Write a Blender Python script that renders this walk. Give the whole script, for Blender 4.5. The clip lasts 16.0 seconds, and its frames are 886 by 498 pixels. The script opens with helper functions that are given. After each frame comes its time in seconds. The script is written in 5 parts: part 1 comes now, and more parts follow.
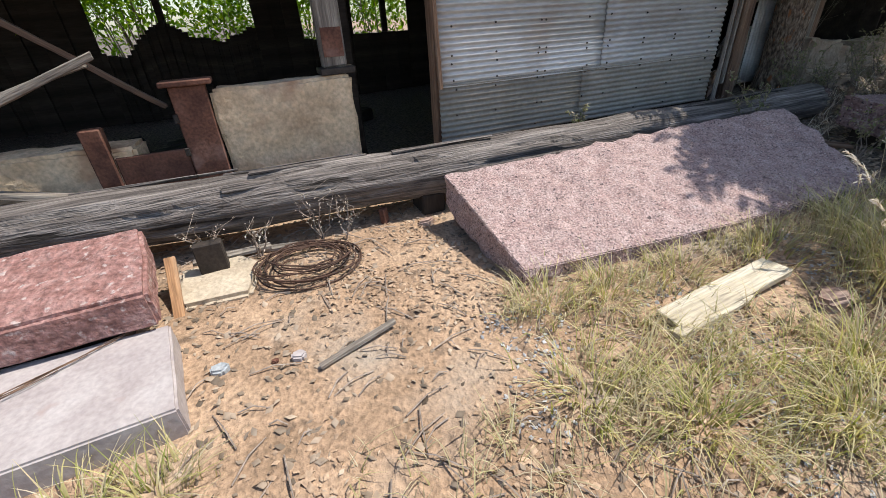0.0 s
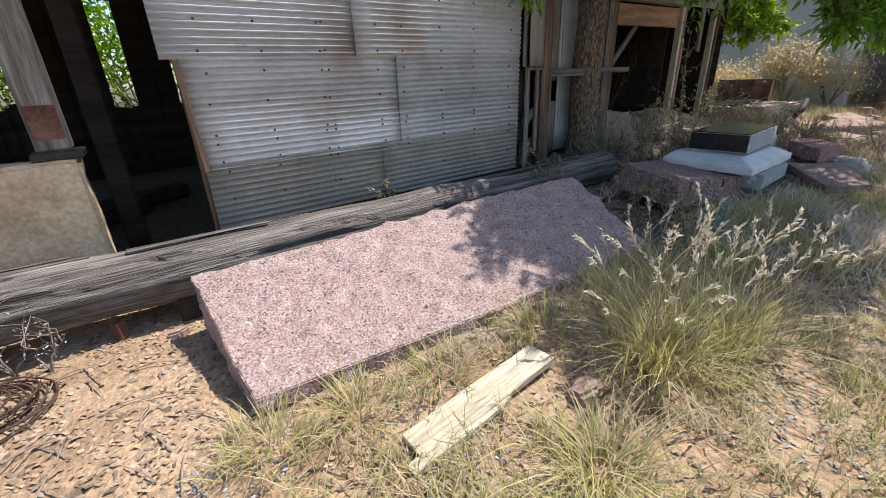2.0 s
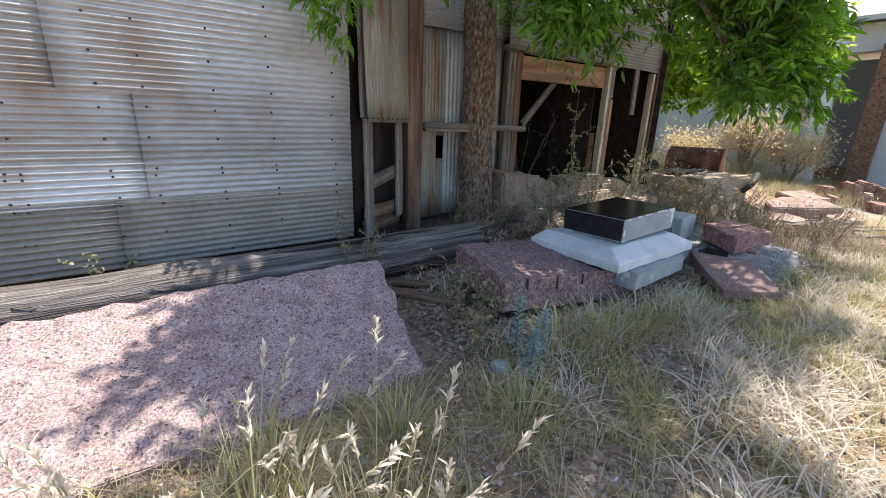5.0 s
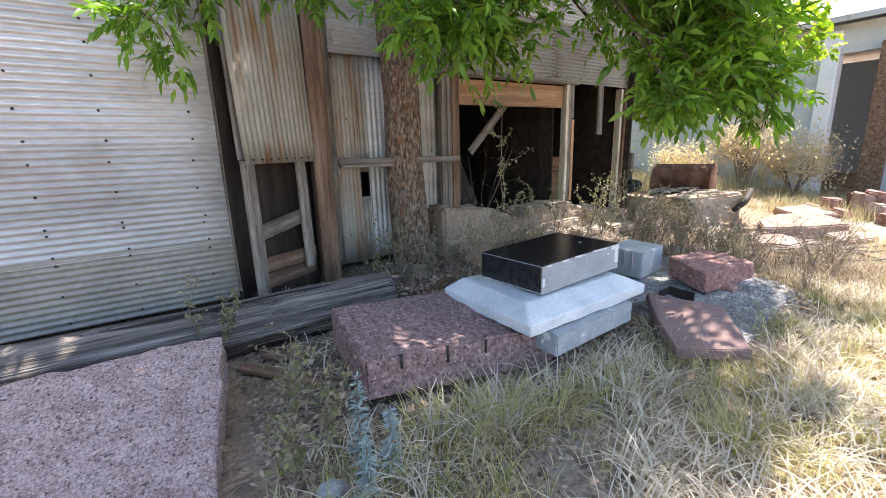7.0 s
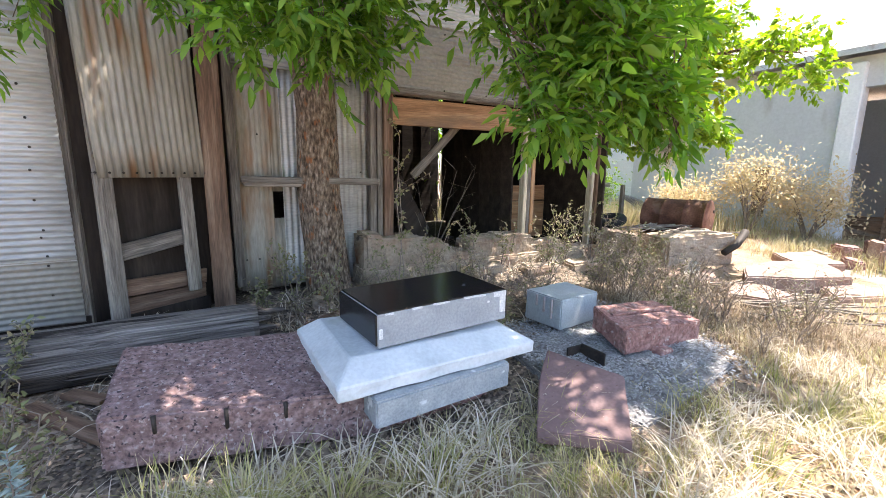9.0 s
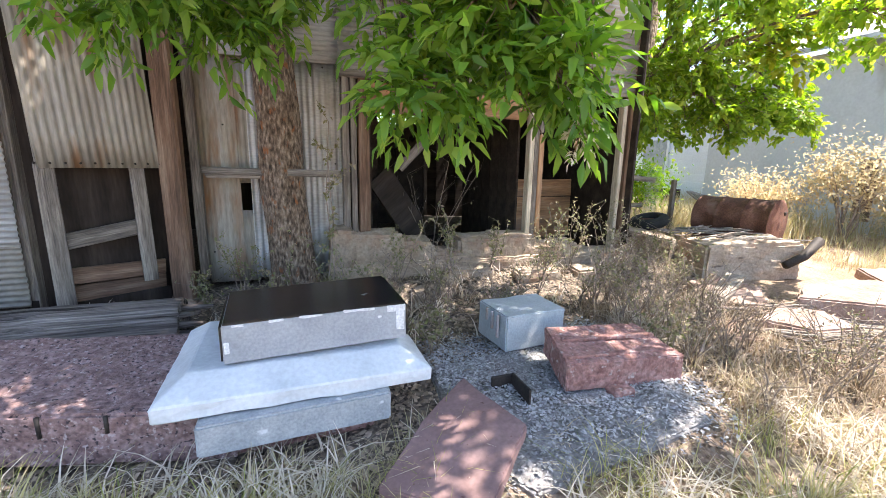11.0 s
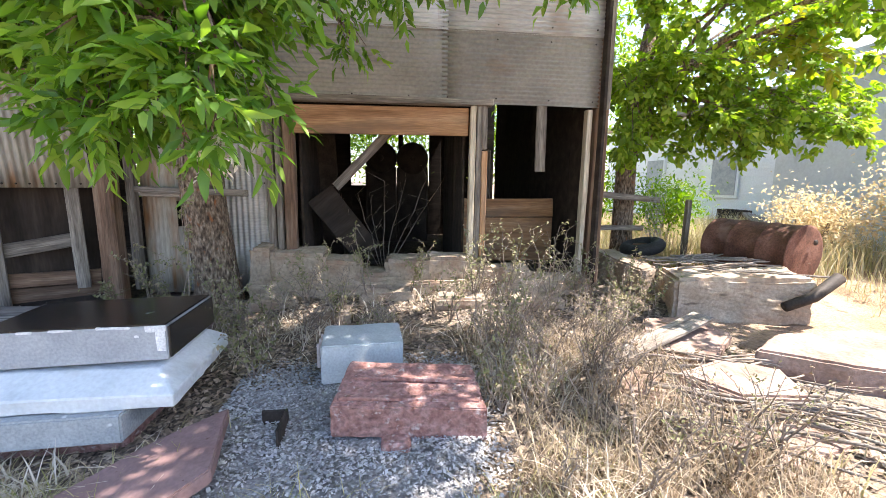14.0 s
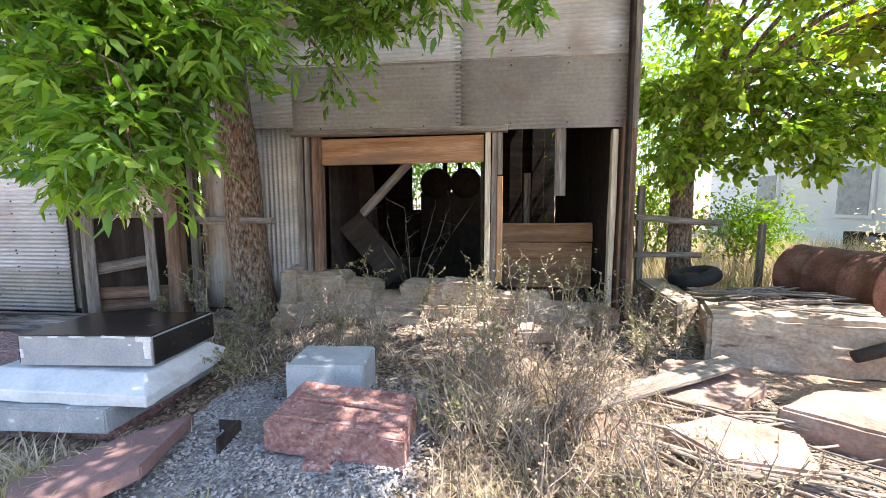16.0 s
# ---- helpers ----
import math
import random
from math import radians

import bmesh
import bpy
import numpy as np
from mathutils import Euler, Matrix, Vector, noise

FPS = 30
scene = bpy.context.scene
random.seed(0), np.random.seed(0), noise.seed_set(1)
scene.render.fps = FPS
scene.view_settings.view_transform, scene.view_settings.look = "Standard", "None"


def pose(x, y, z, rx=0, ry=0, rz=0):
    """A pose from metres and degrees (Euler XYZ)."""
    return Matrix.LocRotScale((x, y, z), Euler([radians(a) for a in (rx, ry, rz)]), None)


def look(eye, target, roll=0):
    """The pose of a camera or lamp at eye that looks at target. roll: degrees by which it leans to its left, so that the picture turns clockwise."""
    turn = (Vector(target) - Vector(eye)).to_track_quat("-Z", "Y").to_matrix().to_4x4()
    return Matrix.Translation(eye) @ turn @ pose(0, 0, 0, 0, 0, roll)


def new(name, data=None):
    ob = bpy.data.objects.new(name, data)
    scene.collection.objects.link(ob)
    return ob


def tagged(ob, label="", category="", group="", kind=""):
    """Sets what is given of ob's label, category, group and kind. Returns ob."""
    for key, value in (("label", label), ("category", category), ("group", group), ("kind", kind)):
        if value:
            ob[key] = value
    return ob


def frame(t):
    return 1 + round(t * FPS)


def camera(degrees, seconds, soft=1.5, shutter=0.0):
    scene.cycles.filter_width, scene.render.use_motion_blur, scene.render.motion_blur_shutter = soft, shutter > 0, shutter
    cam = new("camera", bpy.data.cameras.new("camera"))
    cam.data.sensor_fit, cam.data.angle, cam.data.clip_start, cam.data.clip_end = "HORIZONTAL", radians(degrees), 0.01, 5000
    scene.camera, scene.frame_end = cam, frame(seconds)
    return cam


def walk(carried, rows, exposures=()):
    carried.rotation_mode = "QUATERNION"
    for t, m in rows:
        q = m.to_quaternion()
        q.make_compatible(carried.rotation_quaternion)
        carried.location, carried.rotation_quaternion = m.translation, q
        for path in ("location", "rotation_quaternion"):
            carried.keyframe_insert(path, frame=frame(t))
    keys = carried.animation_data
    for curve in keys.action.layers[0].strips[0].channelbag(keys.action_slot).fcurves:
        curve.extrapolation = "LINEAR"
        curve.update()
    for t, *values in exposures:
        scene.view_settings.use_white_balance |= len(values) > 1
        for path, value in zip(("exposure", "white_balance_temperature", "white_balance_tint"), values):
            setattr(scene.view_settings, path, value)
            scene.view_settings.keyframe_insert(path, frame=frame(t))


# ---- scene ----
cam = camera(93.4, 16.0, soft=0.7)
METRES, EYE, TILT, LEAN, TURN = 8.0, 1.2, 0.0, 0.0, -21.4
ROWS = [
    (0.0, 0.0, 0.0, 0.0, -1.76, -29.34, 3.14),
    (0.5, 0.0177, 0.0091, 0.0014, -3.53, -28.18, 2.25),
    (1.0, 0.0398, 0.027, 0.002, -7.08, -27.24, 1.66),
    (1.5, 0.0634, 0.034, 0.003, -12.39, -25.81, 3.72),
    (2.0, 0.0956, 0.0322, 0.0046, -15.75, -22.58, 2.07),
    (2.5, 0.1254, 0.0363, 0.0052, -17.53, -21.48, 1.48),
    (3.0, 0.1591, 0.0511, 0.0063, -17.4, -20.1, -0.53),
    (3.5, 0.1938, 0.0583, 0.006, -16.94, -19.11, -0.73),
    (4.0, 0.2337, 0.0625, 0.0065, -15.36, -18.0, -2.7),
    (6.5, 0.3921, 0.1302, 0.0138, -12.88, -14.56, 1.11),
    (7.0, 0.4198, 0.1359, 0.0139, -12.86, -13.43, 1.72),
    (7.5, 0.4532, 0.1355, 0.0149, -12.42, -11.99, -1.33),
    (8.0, 0.4816, 0.1454, 0.0139, -11.34, -11.01, -0.32),
    (8.5, 0.5143, 0.1589, 0.0144, -10.44, -10.45, 0.2),
    (9.0, 0.5517, 0.1622, 0.0126, -8.17, -10.28, -0.68),
    (11.5, 0.6972, 0.2128, 0.0147, 4.97, -11.32, -0.84),
    (12.0, 0.7271, 0.2281, 0.016, 6.94, -10.88, -1.14),
    (12.5, 0.7609, 0.2344, 0.0152, 8.63, -10.19, -1.45),
    (13.0, 0.7929, 0.2378, 0.0163, 11.81, -9.84, -1.21),
    (13.5, 0.823, 0.2464, 0.0137, 13.39, -9.47, -0.88),
    (14.0, 0.849, 0.2531, 0.016, 14.76, -9.09, -0.67),
    (14.5, 0.8776, 0.2547, 0.0186, 17.02, -8.23, -0.61),
    (15.0, 0.9009, 0.2638, 0.0192, 21.02, -7.64, -0.15),
    (15.5, 0.9174, 0.2784, 0.0211, 23.44, -6.67, -0.37),
    (16.0, 0.9415, 0.2874, 0.0215, 28.24, -6.2, 0.29),
]
walk(cam, [(t, pose(0, 0, EYE, TILT, LEAN, TURN) @ pose(METRES * x, METRES * y, METRES * z, 90 + pitch, roll, yaw)) for t, x, y, z, yaw, pitch, roll in ROWS],
     exposures=[(0.0, 0.40, 6500, 10), (2.5, 0.55, 6500, 10), (4.0, 0.75, 6400, 10), (6.5, 1.62, 6650, 13), (9.0, 1.95, 6700, 14), (12.5, 1.98, 6650, 15), (16.0, 1.93, 6650, 15)])

# ---- light ----
SUN_DIR = Vector((0.46, -0.05, 0.88)).normalized()
world = bpy.data.worlds.new("sky")
scene.world = world
world.use_nodes = True
wn = world.node_tree.nodes
sky = wn.new("ShaderNodeTexSky")
sky.sky_type, sky.sun_disc = "NISHITA", False
sky.sun_elevation = math.asin(SUN_DIR.z)
sky.sun_rotation = math.atan2(SUN_DIR.x, SUN_DIR.y)
world.node_tree.links.new(sky.outputs[0], wn["Background"].inputs[0])
wn["Background"].inputs[1].default_value = 0.15
sun_data = bpy.data.lights.new("sun", "SUN")
sun_data.energy, sun_data.angle, sun_data.color = 4.4, radians(0.53), (1.0, 0.95, 0.87)
sun = new("sun", sun_data)
sun.matrix_world = look((SUN_DIR * 30)[:], (0, 0, 0))


# ---- materials ----
def mat(name, cols, scale=6.0, rough=0.85, bump=0.3, fine=60.0, stretch=(1, 1, 1), metal=0.0, spots=(), vary=0.0, island=False, grain=0.35, dist=0.004, spec=0.4):
    """Noise ramp through cols, darkened by a fine grain, with spots = (colour, scale, low, high, stretch) over it."""
    m = bpy.data.materials.new(name)
    m.use_nodes = True
    nt = m.node_tree
    N, L = nt.nodes, nt.links
    b = N["Principled BSDF"]
    tc = N.new("ShaderNodeTexCoord")
    mp = N.new("ShaderNodeMapping")
    mp.inputs["Scale"].default_value = stretch
    L.new(tc.outputs["Object"], mp.inputs[0])
    n1 = N.new("ShaderNodeTexNoise")
    n1.inputs["Scale"].default_value, n1.inputs["Detail"].default_value = scale, 5
    L.new(mp.outputs[0], n1.inputs["Vector"])
    ramp = N.new("ShaderNodeValToRGB")
    el = ramp.color_ramp.elements
    el[0].position, el[1].position = 0.3, 0.7
    el[0].color, el[1].color = (*cols[0], 1), (*cols[-1], 1)
    for k in range(1, len(cols) - 1):
        e = el.new(0.3 + 0.4 * k / (len(cols) - 1))
        e.color = (*cols[k], 1)
    L.new(n1.outputs[0], ramp.inputs[0])
    n2 = N.new("ShaderNodeTexNoise")
    n2.inputs["Scale"].default_value, n2.inputs["Detail"].default_value = fine, 3
    L.new(mp.outputs[0], n2.inputs["Vector"])
    mr = N.new("ShaderNodeMapRange")
    mr.inputs[1].default_value, mr.inputs[2].default_value = 0.3, 0.7
    mr.inputs[3].default_value, mr.inputs[4].default_value = 1 - grain, 1 + grain * 0.6
    L.new(n2.outputs[0], mr.inputs[0])
    mul = N.new("ShaderNodeMix")
    mul.data_type, mul.blend_type = "RGBA", "MULTIPLY"
    mul.inputs[0].default_value = 1
    L.new(ramp.outputs[0], mul.inputs[6])
    L.new(mr.outputs[0], mul.inputs[7])
    out = mul.outputs[2]
    for col, sc, lo, hi, st in spots:
        mp2 = N.new("ShaderNodeMapping")
        mp2.inputs["Scale"].default_value = st
        L.new(tc.outputs["Object"], mp2.inputs[0])
        n3 = N.new("ShaderNodeTexNoise")
        n3.inputs["Scale"].default_value, n3.inputs["Detail"].default_value = sc, 4
        L.new(mp2.outputs[0], n3.inputs["Vector"])
        r3 = N.new("ShaderNodeMapRange")
        r3.inputs[1].default_value, r3.inputs[2].default_value = lo, hi
        L.new(n3.outputs[0], r3.inputs[0])
        mx = N.new("ShaderNodeMix")
        mx.data_type = "RGBA"
        L.new(r3.outputs[0], mx.inputs[0])
        L.new(out, mx.inputs[6])
        mx.inputs[7].default_value = (*col, 1)
        out = mx.outputs[2]
    if vary:
        src = N.new("ShaderNodeNewGeometry").outputs["Random Per Island"] if island else N.new("ShaderNodeObjectInfo").outputs["Random"]
        r4 = N.new("ShaderNodeMapRange")
        r4.inputs[3].default_value, r4.inputs[4].default_value = 1 - vary, 1 + vary
        L.new(src, r4.inputs[0])
        hs = N.new("ShaderNodeHueSaturation")
        L.new(r4.outputs[0], hs.inputs["Value"])
        L.new(out, hs.inputs["Color"])
        out = hs.outputs[0]
    L.new(out, b.inputs["Base Color"])
    b.inputs["Roughness"].default_value, b.inputs["Metallic"].default_value = rough, metal
    b.inputs["Specular IOR Level"].default_value = spec
    bp = N.new("ShaderNodeBump")
    bp.inputs["Strength"].default_value, bp.inputs["Distance"].default_value = bump, dist
    L.new(n2.outputs[0], bp.inputs["Height"])
    L.new(bp.outputs[0], b.inputs["Normal"])
    return m


def blade_mat(name, cols, rough=0.6, through_light=0.3):
    """Leaves and blades: a colour for each island, and some light passing through."""
    m = bpy.data.materials.new(name)
    m.use_nodes = True
    nt = m.node_tree
    N, L = nt.nodes, nt.links
    b = N["Principled BSDF"]
    g = N.new("ShaderNodeNewGeometry")
    ramp = N.new("ShaderNodeValToRGB")
    el = ramp.color_ramp.elements
    el[0].color, el[1].color = (*cols[0], 1), (*cols[-1], 1)
    for k in range(1, len(cols) - 1):
        e = el.new(k / (len(cols) - 1))
        e.color = (*cols[k], 1)
    L.new(g.outputs["Random Per Island"], ramp.inputs[0])
    L.new(ramp.outputs[0], b.inputs["Base Color"])
    b.inputs["Roughness"].default_value = rough
    b.inputs["Specular IOR Level"].default_value = 0.35
    t = N.new("ShaderNodeBsdfTranslucent")
    br = N.new("ShaderNodeHueSaturation")
    br.inputs["Saturation"].default_value, br.inputs["Value"].default_value = 1.15, 1.6
    L.new(ramp.outputs[0], br.inputs["Color"])
    L.new(br.outputs[0], t.inputs[0])
    mx = N.new("ShaderNodeMixShader")
    mx.inputs[0].default_value = through_light
    L.new(b.outputs[0], mx.inputs[1])
    L.new(t.outputs[0], mx.inputs[2])
    L.new(mx.outputs[0], N["Material Output"].inputs[0])
    return m


M_soil = mat("sandy_soil", [(0.24, 0.16, 0.10), (0.40, 0.27, 0.175), (0.50, 0.36, 0.245)], 2.2, 0.95, 0.9, 45, grain=0.35, dist=0.02,
             spots=[((0.33, 0.29, 0.24), 1.1, 0.52, 0.68, (1, 1, 1)), ((0.16, 0.11, 0.075), 9, 0.60, 0.70, (1, 1, 1))])
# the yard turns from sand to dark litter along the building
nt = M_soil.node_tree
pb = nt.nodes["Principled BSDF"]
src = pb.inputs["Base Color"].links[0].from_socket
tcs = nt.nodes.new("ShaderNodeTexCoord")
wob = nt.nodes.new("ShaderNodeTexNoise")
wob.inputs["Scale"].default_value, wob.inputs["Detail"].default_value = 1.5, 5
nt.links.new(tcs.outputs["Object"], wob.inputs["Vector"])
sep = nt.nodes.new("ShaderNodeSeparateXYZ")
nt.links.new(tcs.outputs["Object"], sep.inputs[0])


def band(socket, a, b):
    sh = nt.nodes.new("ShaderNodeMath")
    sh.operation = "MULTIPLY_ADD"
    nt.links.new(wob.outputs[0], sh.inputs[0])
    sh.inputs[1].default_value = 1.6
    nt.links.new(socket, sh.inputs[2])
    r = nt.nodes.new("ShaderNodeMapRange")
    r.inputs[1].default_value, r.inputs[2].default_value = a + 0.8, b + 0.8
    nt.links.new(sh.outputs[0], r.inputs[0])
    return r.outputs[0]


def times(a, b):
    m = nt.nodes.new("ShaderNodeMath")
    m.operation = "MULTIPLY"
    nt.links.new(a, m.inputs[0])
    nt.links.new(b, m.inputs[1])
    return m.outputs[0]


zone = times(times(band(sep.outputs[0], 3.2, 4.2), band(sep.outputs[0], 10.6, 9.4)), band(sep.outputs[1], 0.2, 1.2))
# The floor inside the building takes the dark colour too, as indoor shade.
indoor_shade = band(sep.outputs[1], 2.9, 3.3)
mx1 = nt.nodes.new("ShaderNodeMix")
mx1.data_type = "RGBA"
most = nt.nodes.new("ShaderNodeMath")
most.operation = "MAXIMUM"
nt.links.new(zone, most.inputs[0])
nt.links.new(times(indoor_shade, band(sep.outputs[0], 9.8, 8.8)), most.inputs[1])
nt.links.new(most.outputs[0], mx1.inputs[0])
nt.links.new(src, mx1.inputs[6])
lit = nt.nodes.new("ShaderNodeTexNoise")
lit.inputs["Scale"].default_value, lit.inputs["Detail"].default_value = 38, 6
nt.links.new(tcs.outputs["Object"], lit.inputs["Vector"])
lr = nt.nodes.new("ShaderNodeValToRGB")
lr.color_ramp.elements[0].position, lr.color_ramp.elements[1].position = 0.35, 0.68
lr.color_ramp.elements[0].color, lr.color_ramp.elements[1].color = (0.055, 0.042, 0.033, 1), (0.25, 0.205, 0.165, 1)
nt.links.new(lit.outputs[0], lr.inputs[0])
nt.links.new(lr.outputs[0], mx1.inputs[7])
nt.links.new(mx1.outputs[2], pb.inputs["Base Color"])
M_tin = mat("weathered_tin", [(0.36, 0.345, 0.32), (0.50, 0.49, 0.47), (0.60, 0.60, 0.595)], 1.6, 0.55, 0.15, 30, stretch=(0.5, 1, 2.2), metal=0.4, grain=0.16, vary=0.1,
            spots=[((0.30, 0.24, 0.19), 1.3, 0.60, 0.80, (1.2, 1, 0.8)), ((0.24, 0.13, 0.075), 3.2, 0.68, 0.84, (2.5, 1, 0.5))])
M_tin_dull = mat("dull_tin", [(0.20, 0.185, 0.16), (0.29, 0.27, 0.235), (0.35, 0.33, 0.29)], 1.4, 0.6, 0.15, 30, metal=0.25, grain=0.15, vary=0.07,
                 spots=[((0.2, 0.13, 0.08), 2.0, 0.6, 0.8, (1, 1, 1))])
M_tin_rust = mat("rust_streaked_tin", [(0.24, 0.21, 0.17), (0.34, 0.31, 0.26), (0.40, 0.38, 0.34)], 2.0, 0.6, 0.2, 30, stretch=(2.5, 2.5, 0.4), metal=0.3, grain=0.2, vary=0.08,
                 spots=[((0.25, 0.13, 0.06), 3.0, 0.50, 0.66, (2.6, 2.6, 0.45))])
GRAIN = (0.6, 9, 9)
M_wood = mat("grey_wood", [(0.12, 0.10, 0.085), (0.22, 0.19, 0.16), (0.33, 0.295, 0.25)], 3.0, 0.9, 0.7, 16, GRAIN, grain=0.4, vary=0.14, dist=0.01)
M_wood_brown = mat("brown_wood", [(0.10, 0.06, 0.04), (0.19, 0.115, 0.075), (0.27, 0.19, 0.135)], 2.5, 0.85, 0.6, 16, GRAIN, grain=0.35, vary=0.12, dist=0.008)
M_wood_tan = mat("tan_wood", [(0.24, 0.12, 0.055), (0.40, 0.22, 0.11), (0.48, 0.30, 0.17)], 2.0, 0.75, 0.5, 14, GRAIN, grain=0.3, dist=0.006,
                 spots=[((0.20, 0.13, 0.085), 1.2, 0.52, 0.66, (0.8, 3, 3))])
# Near-black wood: carries indoor shade in its colour, serves dark outdoor pieces too.
M_wood_dark_shaded = mat("dark_shaded_boards", [(0.018, 0.013, 0.010), (0.036, 0.026, 0.020), (0.06, 0.045, 0.035)], 2.0, 0.9, 0.5, 14, (4, 4, 0.6), grain=0.3, vary=0.2)
M_log = mat("weathered_log", [(0.075, 0.062, 0.055), (0.175, 0.15, 0.135), (0.31, 0.275, 0.25)], 2.6, 0.9, 1.0, 12, (0.25, 9, 9), grain=0.6, dist=0.02,
            spots=[((0.03, 0.024, 0.02), 2.2, 0.60, 0.64, (0.22, 8, 8))])
M_bleach = mat("bleached_wood", [(0.42, 0.36, 0.26), (0.56, 0.49, 0.37), (0.64, 0.58, 0.46)], 2.6, 0.9, 0.7, 14, GRAIN, grain=0.3, vary=0.1, dist=0.008)
M_pink = mat("pink_granite", [(0.34, 0.225, 0.21), (0.41, 0.29, 0.27), (0.46, 0.345, 0.325)], 12, 0.85, 1.0, 90, grain=0.55, dist=0.010,
             spots=[((0.55, 0.46, 0.44), 110, 0.58, 0.66, (1, 1, 1)), ((0.10, 0.07, 0.07), 60, 0.60, 0.66, (1, 1, 1)), ((0.24, 0.15, 0.14), 28, 0.64, 0.70, (1, 1, 1))])
M_plum = mat("plum_granite", [(0.17, 0.10, 0.095), (0.26, 0.165, 0.155), (0.36, 0.255, 0.245)], 26, 0.8, 0.9, 60, grain=0.4, dist=0.01,
             spots=[((0.42, 0.34, 0.33), 48, 0.60, 0.68, (1, 1, 1)), ((0.05, 0.035, 0.04), 55, 0.60, 0.66, (1, 1, 1))])
M_red = mat("red_granite", [(0.21, 0.10, 0.085), (0.31, 0.165, 0.145), (0.40, 0.245, 0.22)], 20, 0.85, 1.0, 45, grain=0.4, dist=0.015,
            spots=[((0.46, 0.37, 0.345), 26, 0.60, 0.70, (1, 1, 1))])
M_flat = mat("smooth_red_stone", [(0.19, 0.115, 0.108), (0.25, 0.16, 0.152)], 5, 0.75, 0.3, 60, grain=0.15, spots=[((0.12, 0.06, 0.05), 45, 0.68, 0.74, (1, 1, 1))])
M_white = mat("pale_grey_marble", [(0.52, 0.56, 0.58), (0.64, 0.67, 0.69), (0.72, 0.74, 0.75)], 3, 0.55, 0.25, 50, grain=0.1,
              spots=[((0.40, 0.38, 0.34), 2.5, 0.60, 0.80, (1, 1, 1)), ((0.85, 0.85, 0.83), 5, 0.69, 0.72, (1, 1, 1))])
M_grey = mat("grey_granite", [(0.27, 0.30, 0.32), (0.36, 0.385, 0.40), (0.44, 0.46, 0.47)], 9, 0.6, 0.3, 90, grain=0.2, vary=0.06,
             spots=[((0.66, 0.68, 0.68), 7, 0.67, 0.70, (1, 1, 1))])
M_cube = mat("blue_grey_granite", [(0.36, 0.41, 0.43), (0.45, 0.49, 0.51)], 9, 0.6, 0.3, 90, grain=0.15, spots=[((0.60, 0.63, 0.64), 6, 0.66, 0.70, (1, 1, 1))])
M_black = mat("polished_black_granite", [(0.012, 0.012, 0.013), (0.025, 0.026, 0.028)], 20, 0.2, 0.02, 120, grain=0.2, spec=0.5,
              spots=[((0.30, 0.30, 0.30), 6, 0.70, 0.74, (1, 1, 1))])
M_saw = mat("sawn_grey_face", [(0.30, 0.32, 0.34), (0.40, 0.42, 0.44)], 5, 0.6, 0.3, 80, grain=0.15, spots=[((0.75, 0.76, 0.76), 5, 0.64, 0.67, (1.0, 1, 2))])
M_pale = mat("pale_pink_stone", [(0.33, 0.285, 0.28), (0.40, 0.355, 0.345), (0.45, 0.41, 0.40)], 5, 0.8, 0.4, 50, grain=0.15, spots=[((0.34, 0.27, 0.25), 6, 0.66, 0.76, (1, 1, 1))])
M_sand = mat("flagstone", [(0.24, 0.155, 0.12), (0.33, 0.225, 0.18), (0.42, 0.315, 0.265)], 4, 0.9, 0.6, 40, grain=0.25, vary=0.12, dist=0.01)
M_conc = mat("old_concrete", [(0.29, 0.22, 0.16), (0.41, 0.325, 0.245), (0.49, 0.415, 0.33)], 3, 0.9, 0.6, 40, grain=0.25, vary=0.08, dist=0.012,
             spots=[((0.27, 0.15, 0.09), 2.2, 0.55, 0.72, (1, 1, 1)), ((0.12, 0.09, 0.07), 5, 0.64, 0.72, (0.6, 1, 3))])
M_plaster = mat("stained_plaster", [(0.46, 0.32, 0.20), (0.66, 0.50, 0.33), (0.74, 0.60, 0.43)], 3.5, 0.9, 0.7, 40, grain=0.25, dist=0.012,
                spots=[((0.36, 0.20, 0.12), 2.4, 0.57, 0.70, (1, 1, 1)), ((0.10, 0.075, 0.06), 6, 0.66, 0.72, (0.6, 1, 2))])
M_wire = mat("rust_brown_wire", [(0.05, 0.03, 0.022), (0.12, 0.065, 0.045)], 9, 0.85, 0.3, 60, grain=0.3)
M_chalk = mat("chalky_white_scuff", [(0.62, 0.63, 0.63), (0.78, 0.79, 0.79)], 14, 0.9, 0.4, 90, grain=0.25)
M_footing = mat("sandy_concrete", [(0.42, 0.34, 0.245), (0.55, 0.47, 0.36)], 4, 0.95, 0.6, 40, grain=0.2, dist=0.01)
M_rust = mat("rust", [(0.075, 0.032, 0.022), (0.15, 0.065, 0.042), (0.22, 0.11, 0.078)], 5, 0.85, 0.5, 60, grain=0.35, spots=[((0.30, 0.19, 0.16), 3, 0.60, 0.74, (1, 1, 1))])
M_iron = mat("dark_iron", [(0.03, 0.025, 0.022), (0.07, 0.055, 0.045)], 8, 0.7, 0.3, 60, metal=0.3, grain=0.3)
M_rubber = mat("black_rubber", [(0.012, 0.012, 0.012), (0.03, 0.03, 0.03)], 9, 0.8, 0.3, 60)
M_zinc = mat("zinc_grey_wire", [(0.28, 0.28, 0.28), (0.42, 0.42, 0.42)], 9, 0.5, 0.1, 60, metal=0.6)
